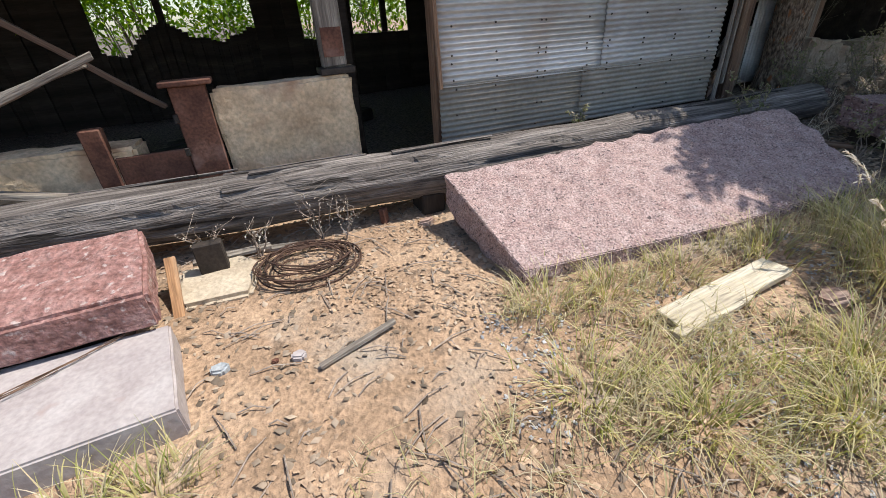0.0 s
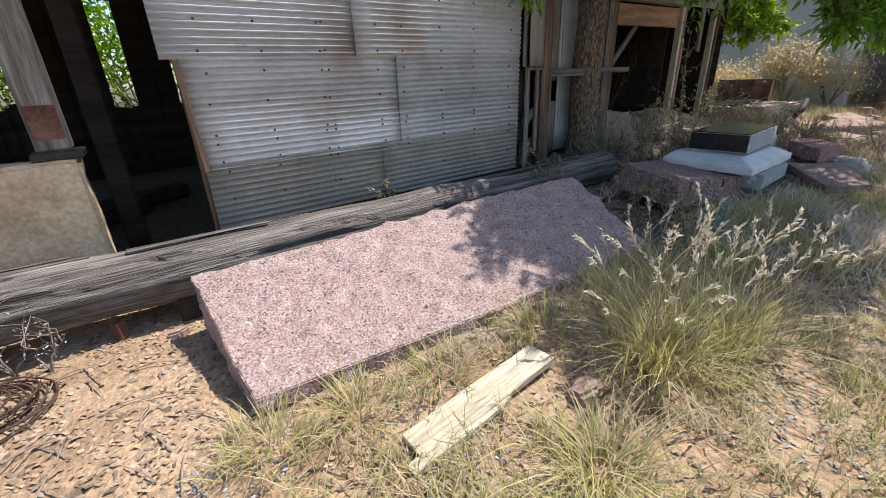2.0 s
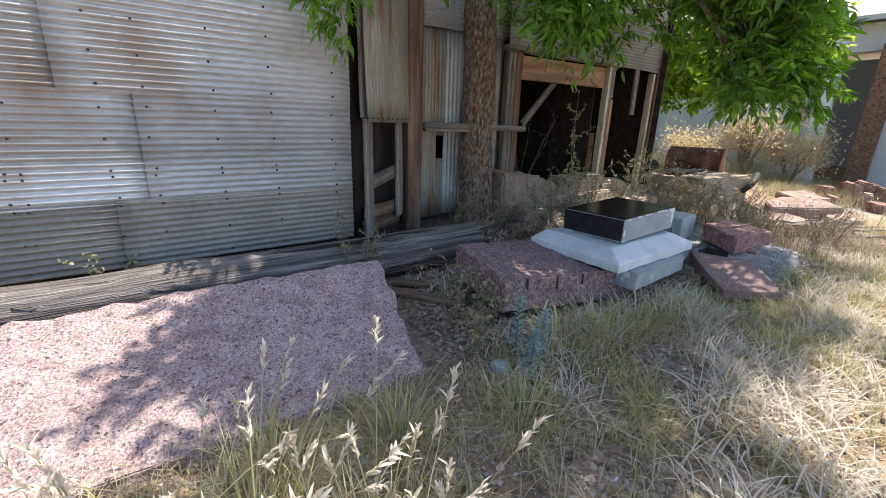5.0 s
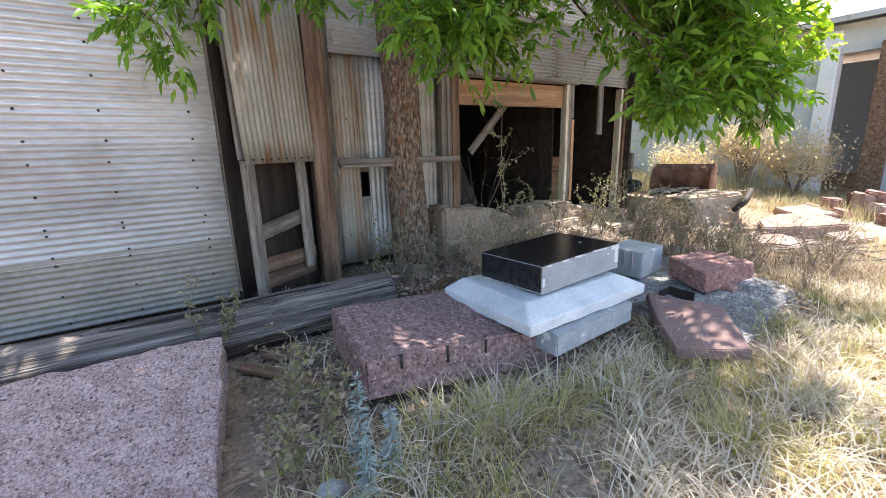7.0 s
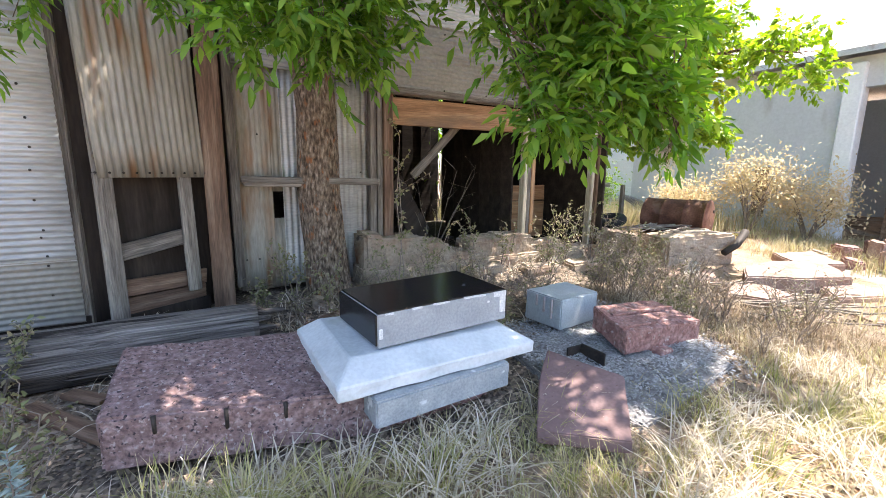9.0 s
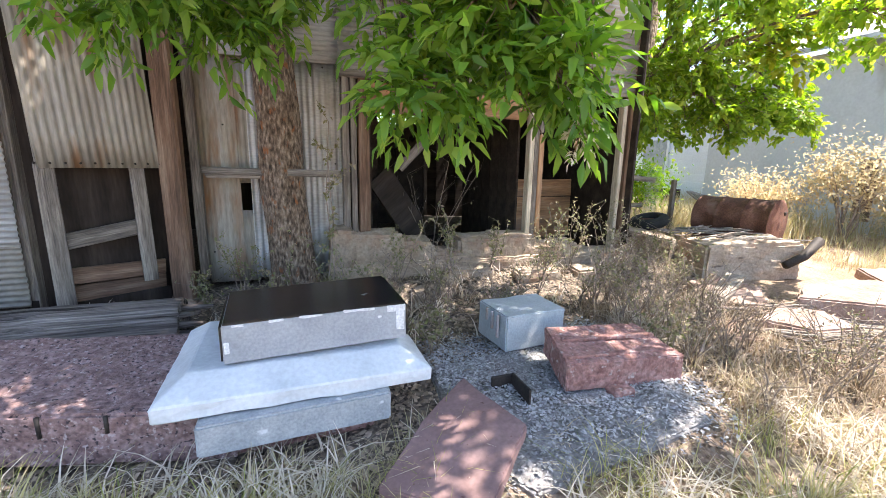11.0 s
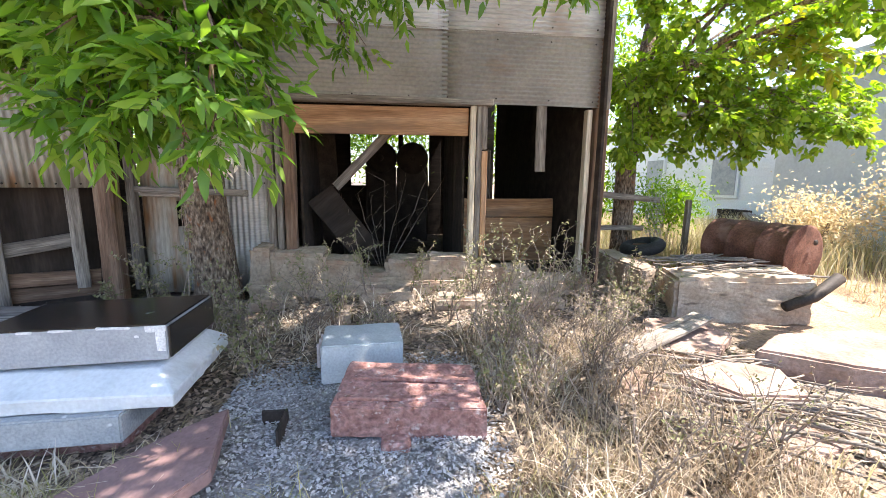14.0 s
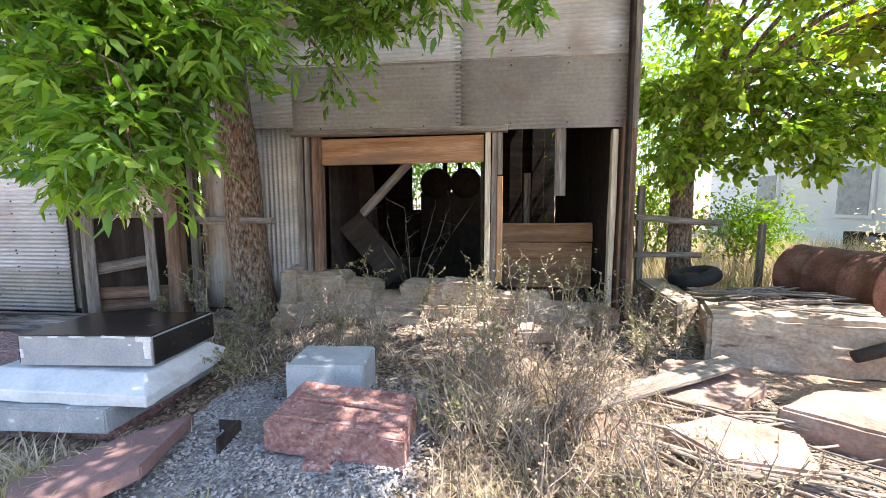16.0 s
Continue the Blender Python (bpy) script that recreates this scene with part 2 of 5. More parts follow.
M_bark = mat("tree_bark", [(0.06, 0.04, 0.028), (0.22, 0.16, 0.115), (0.40, 0.32, 0.25)], 22, 0.95, 1.0, 30, (2.0, 2.0, 0.8), grain=0.6, dist=0.03,
             spots=[((0.30, 0.12, 0.05), 14, 0.60, 0.70, (1.4, 1.4, 0.7))])
M_twig = mat("dry_twig", [(0.20, 0.155, 0.125), (0.33, 0.275, 0.23)], 9, 0.9, 0.3, 40, vary=0.25)
M_wall_far = mat("grey_stucco", [(0.50, 0.53, 0.56), (0.58, 0.60, 0.62)], 1.0, 0.85, 0.3, 25, grain=0.08, spots=[((0.30, 0.28, 0.26), 1.2, 0.60, 0.8, (1, 2, 0.6))])
M_siding = mat("white_siding", [(0.72, 0.75, 0.78), (0.80, 0.82, 0.84)], 2.0, 0.7, 0.2, 25, grain=0.08, vary=0.04)
M_gravel = mat("crushed_gravel", [(0.24, 0.24, 0.245), (0.42, 0.42, 0.425)], 12, 0.85, 0.3, 60, vary=0.35, island=True, grain=0.1)
M_gravel_pad = mat("gritty_concrete", [(0.15, 0.14, 0.135), (0.23, 0.22, 0.215), (0.32, 0.31, 0.305)], 9, 0.95, 0.8, 70, grain=0.4, dist=0.008)
M_clod = mat("soil_clod", [(0.34, 0.23, 0.15), (0.48, 0.345, 0.235)], 8, 0.95, 0.4, 60, vary=0.2, island=True)
M_chip = mat("leaf_litter", [(0.20, 0.145, 0.10), (0.36, 0.29, 0.22)], 12, 0.95, 0.2, 60, vary=0.55, island=True, grain=0.1)
M_leaf = blade_mat("green_leaf", [(0.075, 0.16, 0.025), (0.12, 0.235, 0.038), (0.18, 0.32, 0.05), (0.26, 0.38, 0.075)], 0.36, 0.48)
# Brighter, yellower copy of the leaf green, with the backlit glow in its colour.
M_leaf_backlit = blade_mat("backlit_green_leaf", [(0.11, 0.19, 0.03), (0.18, 0.28, 0.04), (0.25, 0.37, 0.055), (0.38, 0.45, 0.09)], 0.45, 0.52)
M_leaf_far = blade_mat("shrub_leaf", [(0.07, 0.15, 0.02), (0.14, 0.25, 0.03), (0.24, 0.33, 0.05)], 0.7, 0.45)
# Yellow leaf colour that paints the sunlit patch of the young tree.
M_leaf_sunlit = blade_mat("sunlit_yellow_leaf", [(0.25, 0.30, 0.04), (0.42, 0.40, 0.06)], 0.5, 0.45)
M_straw = blade_mat("straw_grass", [(0.38, 0.31, 0.19), (0.50, 0.43, 0.28), (0.33, 0.31, 0.13), (0.55, 0.49, 0.36)], 0.7, 0.25)
M_grass = blade_mat("green_grass", [(0.17, 0.21, 0.055), (0.34, 0.34, 0.11), (0.50, 0.45, 0.20), (0.60, 0.52, 0.32)], 0.65, 0.3)
M_seed = blade_mat("seed_heads", [(0.56, 0.50, 0.41), (0.70, 0.64, 0.55), (0.44, 0.38, 0.29)], 0.8, 0.3)
M_blond = blade_mat("blond_straw", [(0.56, 0.46, 0.30), (0.66, 0.56, 0.38), (0.50, 0.40, 0.25)], 0.8, 0.35)
M_dead = blade_mat("dead_weed", [(0.20, 0.15, 0.10), (0.32, 0.25, 0.17), (0.46, 0.39, 0.29)], 0.8, 0.2)
M_sage = blade_mat("silver_sage", [(0.26, 0.33, 0.31), (0.38, 0.44, 0.41)], 0.8, 0.2)
M_weed = blade_mat("weed_leaf", [(0.13, 0.15, 0.06), (0.24, 0.23, 0.12), (0.34, 0.28, 0.20)], 0.7, 0.25)


# ---- building blocks ----
def thing(name, label, category, group="", kind=""):
    return tagged(new(name), label, category, group, kind)


def part(name, bm, material, parent=None, label="", m=None, smooth=False):
    """Links a bmesh as one mesh object under a thing or a part."""
    me = bpy.data.meshes.new(name)
    bm.to_mesh(me)
    bm.free()
    me.materials.append(material)
    if smooth:
        me.polygons.foreach_set("use_smooth", [True] * len(me.polygons))
    ob = new(name, me)
    ob.parent = parent
    if m is not None:
        ob.matrix_local = m
    if label:
        ob["label"] = label
    return ob


def arrays(name, verts, faces, material, parent=None, smooth=False):
    """A mesh object from arrays of corners and of faces (all with the same number of corners)."""
    me = bpy.data.meshes.new(name)
    n, k = faces.shape
    me.vertices.add(len(verts))
    me.vertices.foreach_set("co", np.ascontiguousarray(verts, dtype=np.float32).ravel())
    me.loops.add(n * k)
    me.loops.foreach_set("vertex_index", np.ascontiguousarray(faces, dtype=np.int32).ravel())
    me.polygons.add(n)
    me.polygons.foreach_set("loop_start", np.arange(n, dtype=np.int32) * k)
    me.update(calc_edges=True)
    me.validate()
    me.materials.append(material)
    if smooth:
        me.polygons.foreach_set("use_smooth", [True] * len(me.polygons))
    ob = new(name, me)
    ob.parent = parent
    return ob


def box(x0, x1, y0, y1, z0, z1, bevel=0.0):
    bm = bmesh.new()
    bmesh.ops.create_cube(bm, size=1)
    for v in bm.verts:
        v.co = Vector(((x0 + x1) / 2 + v.co.x * (x1 - x0), (y0 + y1) / 2 + v.co.y * (y1 - y0), (z0 + z1) / 2 + v.co.z * (z1 - z0)))
    if bevel:
        bmesh.ops.bevel(bm, geom=bm.edges[:], offset=bevel, segments=1, affect="EDGES")
    return bm


def board(name, p0, p1, w, t, material, parent=None, label="", turn=0.0, rough=0.004, seed=0, taper=1.0):
    """A sawn board or beam from p0 to p1, w wide and t thick, with a slightly wavy, worn shape; its grain runs along it."""
    p0, p1 = Vector(p0), Vector(p1)
    ln = (p1 - p0).length
    bm = box(-ln / 2, ln / 2, -w / 2, w / 2, -t / 2, t / 2)
    cuts = max(2, min(14, int(ln / 0.15)))
    long_edges = [e for e in bm.edges if abs((e.verts[0].co - e.verts[1].co).x) > 1e-4]
    bmesh.ops.subdivide_edges(bm, edges=long_edges, cuts=cuts, use_grid_fill=True)
    for v in bm.verts:
        q = Vector((v.co.x * 2.3 + seed * 7.1, v.co.y * 9, v.co.z * 9 + seed))
        k = 1 + (taper - 1) * (v.co.x / ln + 0.5)
        v.co.y, v.co.z = v.co.y * k, v.co.z * k
        v.co += noise.noise_vector(q) * rough
        if abs(v.co.x) > ln / 2 - 0.02:
            v.co.x += noise.noise(q * 3) * rough * 3
    bmesh.ops.bevel(bm, geom=[e for e in bm.edges if e.calc_face_angle(0) > 0.9], offset=min(w, t) * 0.12, segments=1, affect="EDGES")
    d = (p1 - p0).normalized()
    rot = d.to_track_quat("X", "Z").to_matrix().to_4x4() @ Matrix.Rotation(radians(turn), 4, "X")
    return part(name, bm, material, parent, label, Matrix.Translation((p0 + p1) / 2) @ rot)


def post(name, x, y, z0, z1, w, d, material, parent=None, label="", seed=0, lean=0.0):
    """An upright board with its width along x and its depth along y."""
    return board(name, (x, y, z0), (x + lean, y, z1), d, w, material, parent, label, 0, 0.005, seed)


def stone(name, top, h, material, parent=None, label="", rough=0.012, cuts=3, bevel=0.012, seed=0, freq=6.0, inset=0.0, smooth=False):
    """A slab: the polygon of its top, its thickness, chipped edges and an uneven face."""
    c = sum((Vector(p) for p in top), Vector()) / len(top)
    bm = bmesh.new()
    up = [bm.verts.new(Vector(p) - c) for p in top]
    lo = [bm.verts.new((Vector(p) - c) * (1 - inset) - Vector((0, 0, h))) for p in top]
    n = len(top)
    bm.faces.new(up)
    bm.faces.new(lo[::-1])
    for i in range(n):
        bm.faces.new((up[i], lo[i], lo[(i + 1) % n], up[(i + 1) % n]))
    bmesh.ops.recalc_face_normals(bm, faces=bm.faces)
    if n > 4:
        bmesh.ops.triangulate(bm, faces=[f for f in bm.faces if len(f.verts) > 4])
    bmesh.ops.bevel(bm, geom=[e for e in bm.edges if e.calc_face_angle(0) > 0.5], offset=bevel, segments=2, affect="EDGES")
    for _ in range(cuts):
        bmesh.ops.subdivide_edges(bm, edges=[e for e in bm.edges if e.calc_length() > 0.035], cuts=1, use_grid_fill=True)
    bmesh.ops.triangulate(bm, faces=bm.faces[:])
    bm.normal_update()
    for v in bm.verts:
        q = v.co * freq + Vector((seed * 3.7, seed * 1.3, 0))
        v.co += v.normal * (noise.noise(q) * rough + noise.noise(q * 4.1) * rough * 0.45)
    return part(name, bm, material, parent, label, Matrix.Translation(c), smooth)


def tube_into(bm, pts, radii, sides=6, wob=0.0, seed=0.0):
    """A tube along pts into bm."""
    rings = []
    for i, p in enumerate(pts):
        p = Vector(p)
        a = Vector(pts[min(i + 1, len(pts) - 1)]) - Vector(pts[max(i - 1, 0)])
        a.normalize()
        u = a.cross(Vector((0.3, 0.2, 1)) if abs(a.z) < 0.9 else Vector((1, 0, 0))).normalized()
        v = a.cross(u)
        ring = []
        for k in range(sides):
            th = 2 * math.pi * k / sides
            r = radii[i] * (1 + wob * noise.noise(Vector((math.cos(th) * 2, math.sin(th) * 2, i * 0.35 + seed))))
            ring.append(bm.verts.new(p + u * (r * math.cos(th)) + v * (r * math.sin(th))))
        rings.append(ring)
    for a, b in zip(rings, rings[1:]):
        for k in range(sides):
            bm.faces.new((a[k], a[(k + 1) % sides], b[(k + 1) % sides], b[k]))
    bm.faces.new(rings[0][::-1])
    bm.faces.new(rings[-1])
    return bm


def tube(name, pts, radii, material, parent=None, sides=6, label="", wob=0.0, seed=0.0, smooth=True):
    return part(name, tube_into(bmesh.new(), pts, radii, sides, wob, seed), material, parent, label, None, smooth)


def step(a, b, v):
    v = min(1, max(0, (v - a) / (b - a)))
    return v * v * (3 - 2 * v)


def gz(x, y):
    """Height of the ground."""
    lift = 0.01 + 0.009 * min(12, max(0, x)) + (0.02 + 0.03 * step(0.5, 4.5, x)) * max(0, min(y, 2.2) - 0.5)
    lift += 0.10 * step(2.55, 2.95, y) * step(3, 5, x) + 0.05 * step(5.6, 6.3, x) * step(8.4, 7.6, x) * step(0.5, 1.0, y)
    return lift + 0.018 * noise.noise(Vector((x * 1.7, y * 1.7, 0))) + 0.008 * noise.noise(Vector((x * 6, y * 6, 3)))


def blades(name, xs, ys, hs, material, width=0.004, lean=0.5, parent=None, seed=1, dirs=None, zs=None, segs=3):
    """Bent blades of grass, one island each."""
    rng = np.random.default_rng(seed)
    n = len(xs)
    z = np.array([gz(a, b) for a, b in zip(xs, ys)]) - 0.005 if zs is None else zs
    th = rng.uniform(0, 2 * np.pi, n) if dirs is None else dirs
    ln = lean * rng.uniform(0.3, 1.3, n)
    side = np.stack([-np.sin(th), np.cos(th), np.zeros(n)], 1)
    out = np.stack([np.cos(th), np.sin(th), np.zeros(n)], 1)
    base = np.stack([xs, ys, z], 1)
    w = width * rng.uniform(0.6, 1.4, n)
    rows = []
    for k in range(segs + 1):
        s = k / segs
        c = base + out * (hs * ln * s ** 1.8)[:, None] + np.array([0, 0, 1.0]) * (hs * (s - 0.35 * np.minimum(ln, 1.4) * s ** 2.5))[:, None]
        ww = (w * (1 - s) ** 0.7 + 0.0004)[:, None]
        rows += [c - side * ww / 2, c + side * ww / 2]
    verts = np.stack(rows, 1).reshape(-1, 3)
    per = 2 * (segs + 1)
    q = np.array([[2 * k, 2 * k + 1, 2 * k + 3, 2 * k + 2] for k in range(segs)])
    faces = (np.arange(n) * per)[:, None, None] + q[None]
    return arrays(name, verts, faces.reshape(-1, 4), material, parent)


def leaf_mesh(name, pos, along, size, wide, material, parent=None, seed=1, curl=0.25):
    """Pointed, folded leaves from pos along the given ways."""
    rng = np.random.default_rng(seed)
    n = len(pos)
    a = along / np.linalg.norm(along, axis=1, keepdims=True)
    r = rng.normal(size=(n, 3)) * 0.5 + np.array([0, 0, 1.0])
    s = np.cross(a, r)
    s /= np.linalg.norm(s, axis=1, keepdims=True) + 1e-9
    up = np.cross(s, a)
    L, W = size[:, None], wide[:, None]
    v0 = pos
    v1 = pos + a * L * 0.45 - up * L * 0.02
    v2 = pos + a * L * 0.96 - up * L * curl + 0 * W
    v3 = pos + a * L * 0.38 + s * W * 0.5 + up * W * 0.22
    v4 = pos + a * L * 0.38 - s * W * 0.5 + up * W * 0.22
    v5 = pos + a * L * 0.72 + s * W * 0.32 - up * L * curl * 0.45
    v6 = pos + a * L * 0.72 - s * W * 0.32 - up * L * curl * 0.45
    verts = np.stack([v0, v1, v2, v3, v4, v5, v6], 1).reshape(-1, 3)
    q = np.array([[0, 1, 3], [0, 4, 1], [1, 2, 5], [1, 5, 3], [1, 6, 2], [1, 4, 6]])
    faces = (np.arange(n) * 7)[:, None, None] + q[None]
    return arrays(name, verts, faces.reshape(-1, 3), material, parent)


def compound(rng, origin, way, length, leaflets=7, size=0.12):
    """Leaflets of many compound leaves: places, ways and sizes."""
    n = len(origin)
    w = way / np.linalg.norm(way, axis=1, keepdims=True)
    side = np.cross(w, np.array([0, 0, 1.0]) + rng.normal(size=(n, 3)) * 0.3)
    side /= np.linalg.norm(side, axis=1, keepdims=True) + 1e-9
    P, D, S = [], [], []
    for k in range(leaflets):
        s = 0.25 + 0.75 * (k // 2 + 1) / (leaflets // 2 + 1) if k < leaflets - 1 else 1.0
        sg = 0 if k == leaflets - 1 else (1 if k % 2 else -1)
        c = origin + w * (length * s)[:, None] + np.array([0, 0, -1.0]) * (length * s * s * 0.22)[:, None]
        d = w * (0.6 if sg else 1) + side * sg * 0.75 + rng.normal(size=(n, 3)) * 0.18 + np.array([0, 0, -0.12])
        P.append(c), D.append(d), S.append(size * rng.uniform(0.65, 1.2, n))
    return np.concatenate(P), np.concatenate(D), np.concatenate(S)


def sheet(name, origin, along, across, lu, lv, material, parent, pitch=0.039, amp=0.0072, seed=0, label=""):
    """A corrugated sheet with ridges along `along`; across is the other way; real thickness."""
    o, u, v = Vector(origin), Vector(along).normalized(), Vector(across).normalized()
    nrm = u.cross(v).normalized()
    nv, nu = max(6, int(lv / pitch * 5)), max(2, int(lu / 0.2))
    bm = bmesh.new()
    layers = []
    for off in (0.0012, -0.0012):
        grid = []
        for j in range(nv + 1):
            t = lv * j / nv
            row = []
            for i in range(nu + 1):
                s = lu * i / nu
                wave = amp * math.sin(2 * math.pi * t / pitch + seed)
                dent = 0.006 * noise.noise(Vector((s * 1.8 + seed * 5, t * 2.5, seed)))
                edge = 0.006 * noise.noise(Vector((s * 5, seed * 2.2, 7))) * (1 if j in (0, nv) else 0)
                row.append(bm.verts.new(o + u * s + v * (t + edge) + nrm * (wave + dent + off)))
            grid.append(row)
        layers.append(grid)
    a, b = layers
    for j in range(nv):
        for i in range(nu):
            bm.faces.new((a[j][i], a[j][i + 1], a[j + 1][i + 1], a[j + 1][i]))
            bm.faces.new((b[j][i], b[j + 1][i], b[j + 1][i + 1], b[j][i + 1]))
    for i in range(nu):
        bm.faces.new((a[0][i], b[0][i], b[0][i + 1], a[0][i + 1]))
        bm.faces.new((a[nv][i], a[nv][i + 1], b[nv][i + 1], b[nv][i]))
    for j in range(nv):
        bm.faces.new((a[j][0], a[j + 1][0], b[j + 1][0], b[j][0]))
        bm.faces.new((a[j][nu], b[j][nu], b[j + 1][nu], a[j + 1][nu]))
    return part(name, bm, material, parent, label, None, True)


def nails(name, places, parent, way=(0, -1, 0)):
    """Rusty nail heads."""
    bm = bmesh.new()
    w = Vector(way)
    for p in places:
        tube_into(bm, [Vector(p) - w * 0.002, Vector(p) + w * 0.006], [0.008, 0.005], 6)
    ob = part(name, bm, M_iron, parent, "rusty nail heads")
    ob["kind"] = "stuff"
    return ob


# ---- ground ----
def grid_lines(far, a, b, d):
    return [-v for v in far[::-1]] + list(np.arange(a, b, d)) + [b + v for v in far]


gx, gy = grid_lines([5, 8, 15, 30, 70, 200, 700], -4.0, 13.0, 0.07), grid_lines([4, 8, 15, 30, 70, 200, 700], -1.6, 5.5, 0.075)
gv = np.array([(a, b, gz(a, b)) for a in gx for b in gy])
na, nb = len(gx), len(gy)
ia, ib = np.meshgrid(np.arange(na - 1), np.arange(nb - 1), indexing="ij")
g0 = (ia * nb + ib).ravel()
tagged(arrays("ground", gv, np.stack([g0, g0 + nb, g0 + nb + 1, g0 + 1], 1), M_soil, smooth=True), "sandy tan soil with dry litter and stains, darkened for shade indoors", "ground", kind="structure")

# ---- the old tin building ----
# the wall of level sheets
ROWS_Z = [0.36, 0.75, 1.375, 1.995, 2.615, 3.235, 3.855]
wall_1 = thing("wall_1", "weathered corrugated tin wall of level sheets", "wall", kind="structure")
for r in range(6):
    z0, z1 = ROWS_Z[r], ROWS_Z[r + 1] + 0.03
    x0 = 1.17 if r < 2 else 1.08
    cut = (2.45, 2.62, 2.30, 2.75, 2.4, 2.6)[r]
    m = M_tin_dull if r == 0 else M_tin
    sheet("corrugated_sheet", (x0, 2.868 - 0.004 * r, z0), (1, 0, 0), (0, 0, 1), cut - x0, z1 - z0, m, wall_1, seed=r * 1.7)
    sheet("corrugated_sheet", (cut - 0.05, 2.862 - 0.004 * r, z0), (1, 0, 0), (0, 0, 1), 3.93 - cut, z1 - z0, m, wall_1, seed=r * 1.7)
spots_n = []
for k in range(6):
    for xx in (1.28, 1.62, 1.98, 2.03, 2.42, 2.62, 2.98, 3.32, 3.74):
        for q in (0.04, 0.20, 0.38, 0.55):
            spots_n.append((xx + 0.03 * noise.noise(Vector((xx * 9, k, q * 5))), 2.853 - 0.004 * k, ROWS_Z[k] + q + 0.02 * noise.noise(Vector((xx * 5, k * 3, q)))))
nails("nail_heads", [p for p in spots_n if p[2] > 0.4], wall_1)
post("corner_stud", 1.20, 2.96, 0.12, 4.0, 0.09, 0.10, M_wood_brown, wall_1, seed=3)
board("edge_strip", (1.175, 2.845, 0.75), (1.15, 2.84, 1.37), 0.02, 0.03, M_wood_brown, wall_1, seed=5)
post("corner_stud", 3.86, 2.95, 0.2, 4.0, 0.09, 0.10, M_wood, wall_1, seed=4)
for k in range(4):
    board("bottom_board", (1.2 + k * 0.68, 2.90, 0.27), (1.86 + k * 0.68, 2.90, 0.28), 0.03, 0.22, M_wood_dark_shaded, wall_1, seed=k)

# the slanting boarded-up hatch beside it
hatch = thing("wall_2", "boarded hatch under a rust-streaked upright tin sheet", "wall", kind="structure")
HA, HB = Vector((4.005, 2.88, 0)), Vector((4.585, 3.22, 0))
hu = (HB - HA).normalized()


def on_hatch(s, z, off=0.0):
    return HA + hu * s + Vector((hu.y, -hu.x, 0)) * off + Vector((0, 0, z))


HL = (HB - HA).length
sheet("corrugated_sheet", on_hatch(HL, 1.25, 0.025), (-0.035, -0.02, 1), -hu, 2.3, HL * 0.98, M_tin_rust, hatch, pitch=0.045, amp=0.0065, seed=2.0, label="rust-streaked upright tin sheet")
board("side_board", on_hatch(0.05, 0.2, 0.0), on_hatch(0.045, 1.28, 0.0), 0.03, 0.10, M_wood, hatch, seed=1)
board("side_board", on_hatch(0.06, 1.28, -0.03), on_hatch(0.0, 3.6, -0.03), 0.03, 0.10, M_wood, hatch, seed=2)
board("side_board", on_hatch(HL - 0.13, 0.42, 0.0), on_hatch(HL - 0.14, 1.27, 0.0), 0.03, 0.09, M_wood, hatch, seed=6)
board("rail", on_hatch(0.08, 0.76, -0.04), on_hatch(HL - 0.12, 0.83, -0.04), 0.03, 0.11, M_wood, hatch, seed=7)
board("rail", on_hatch(0.06, 0.52, -0.05), on_hatch(HL - 0.02, 0.50, -0.05), 0.03, 0.11, M_wood_brown, hatch, seed=8)
board("rail", on_hatch(0.06, 0.39, -0.07), on_hatch(HL - 0.02, 0.38, -0.07), 0.03, 0.12, M_wood_brown, hatch, seed=9)
board("rail", on_hatch(0.0, 0.27, -0.06), on_hatch(HL, 0.27, -0.06), 0.03, 0.13, M_wood_dark_shaded, hatch, seed=9)
board("back_board", on_hatch(0.2, 0.9, -0.35), on_hatch(0.42, 1.0, -0.30), 0.03, 0.18, M_wood_dark_shaded, hatch, seed=12)
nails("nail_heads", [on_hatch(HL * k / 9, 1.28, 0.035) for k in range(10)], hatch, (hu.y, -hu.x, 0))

# Added panel blocks the view through; its near-black stands for shade inside.
board("backing", on_hatch(-0.12, 1.9, -0.16), on_hatch(HL + 0.1, 1.9, -0.16), 0.03, 3.6, M_wood_dark_shaded, hatch, seed=13)
board("lath_rail", (4.84, 3.34, 1.235), (5.88, 2.965, 1.225), 0.05, 0.055, M_wood, hatch, seed=14, rough=0.01)
board("lath_rail", (4.86, 3.35, 1.19), (5.50, 3.10, 1.195), 0.035, 0.03, M_wood, hatch, seed=15, rough=0.01)

# tall brown post and the upright sheets behind the tree
wall_3 = thing("wall_3", "dull upright tin sheets behind the tree", "wall", kind="structure")
post("tall_post", 4.665, 3.25, 0.2, 4.1, 0.15, 0.14, M_wood_brown, wall_3, "red-brown timber post", seed=11)
post("splintered_post", 4.80, 3.36, 0.35, 2.55, 0.07, 0.08, M_wood, wall_3, seed=12)
HOLE = (5.10, 5.19, 0.90, 1.13)
sheet("corrugated_sheet", (HOLE[0], 3.475, 0.28), (0, 0, 1), (-1, 0, 0), 1.9, 0.29, M_tin_rust, wall_3, amp=0.003, seed=1)
sheet("corrugated_sheet", (HOLE[1], 3.478, 0.28), (0, 0, 1), (-1, 0, 0), HOLE[2] - 0.28, 0.10, M_tin_rust, wall_3, amp=0.003, seed=1)
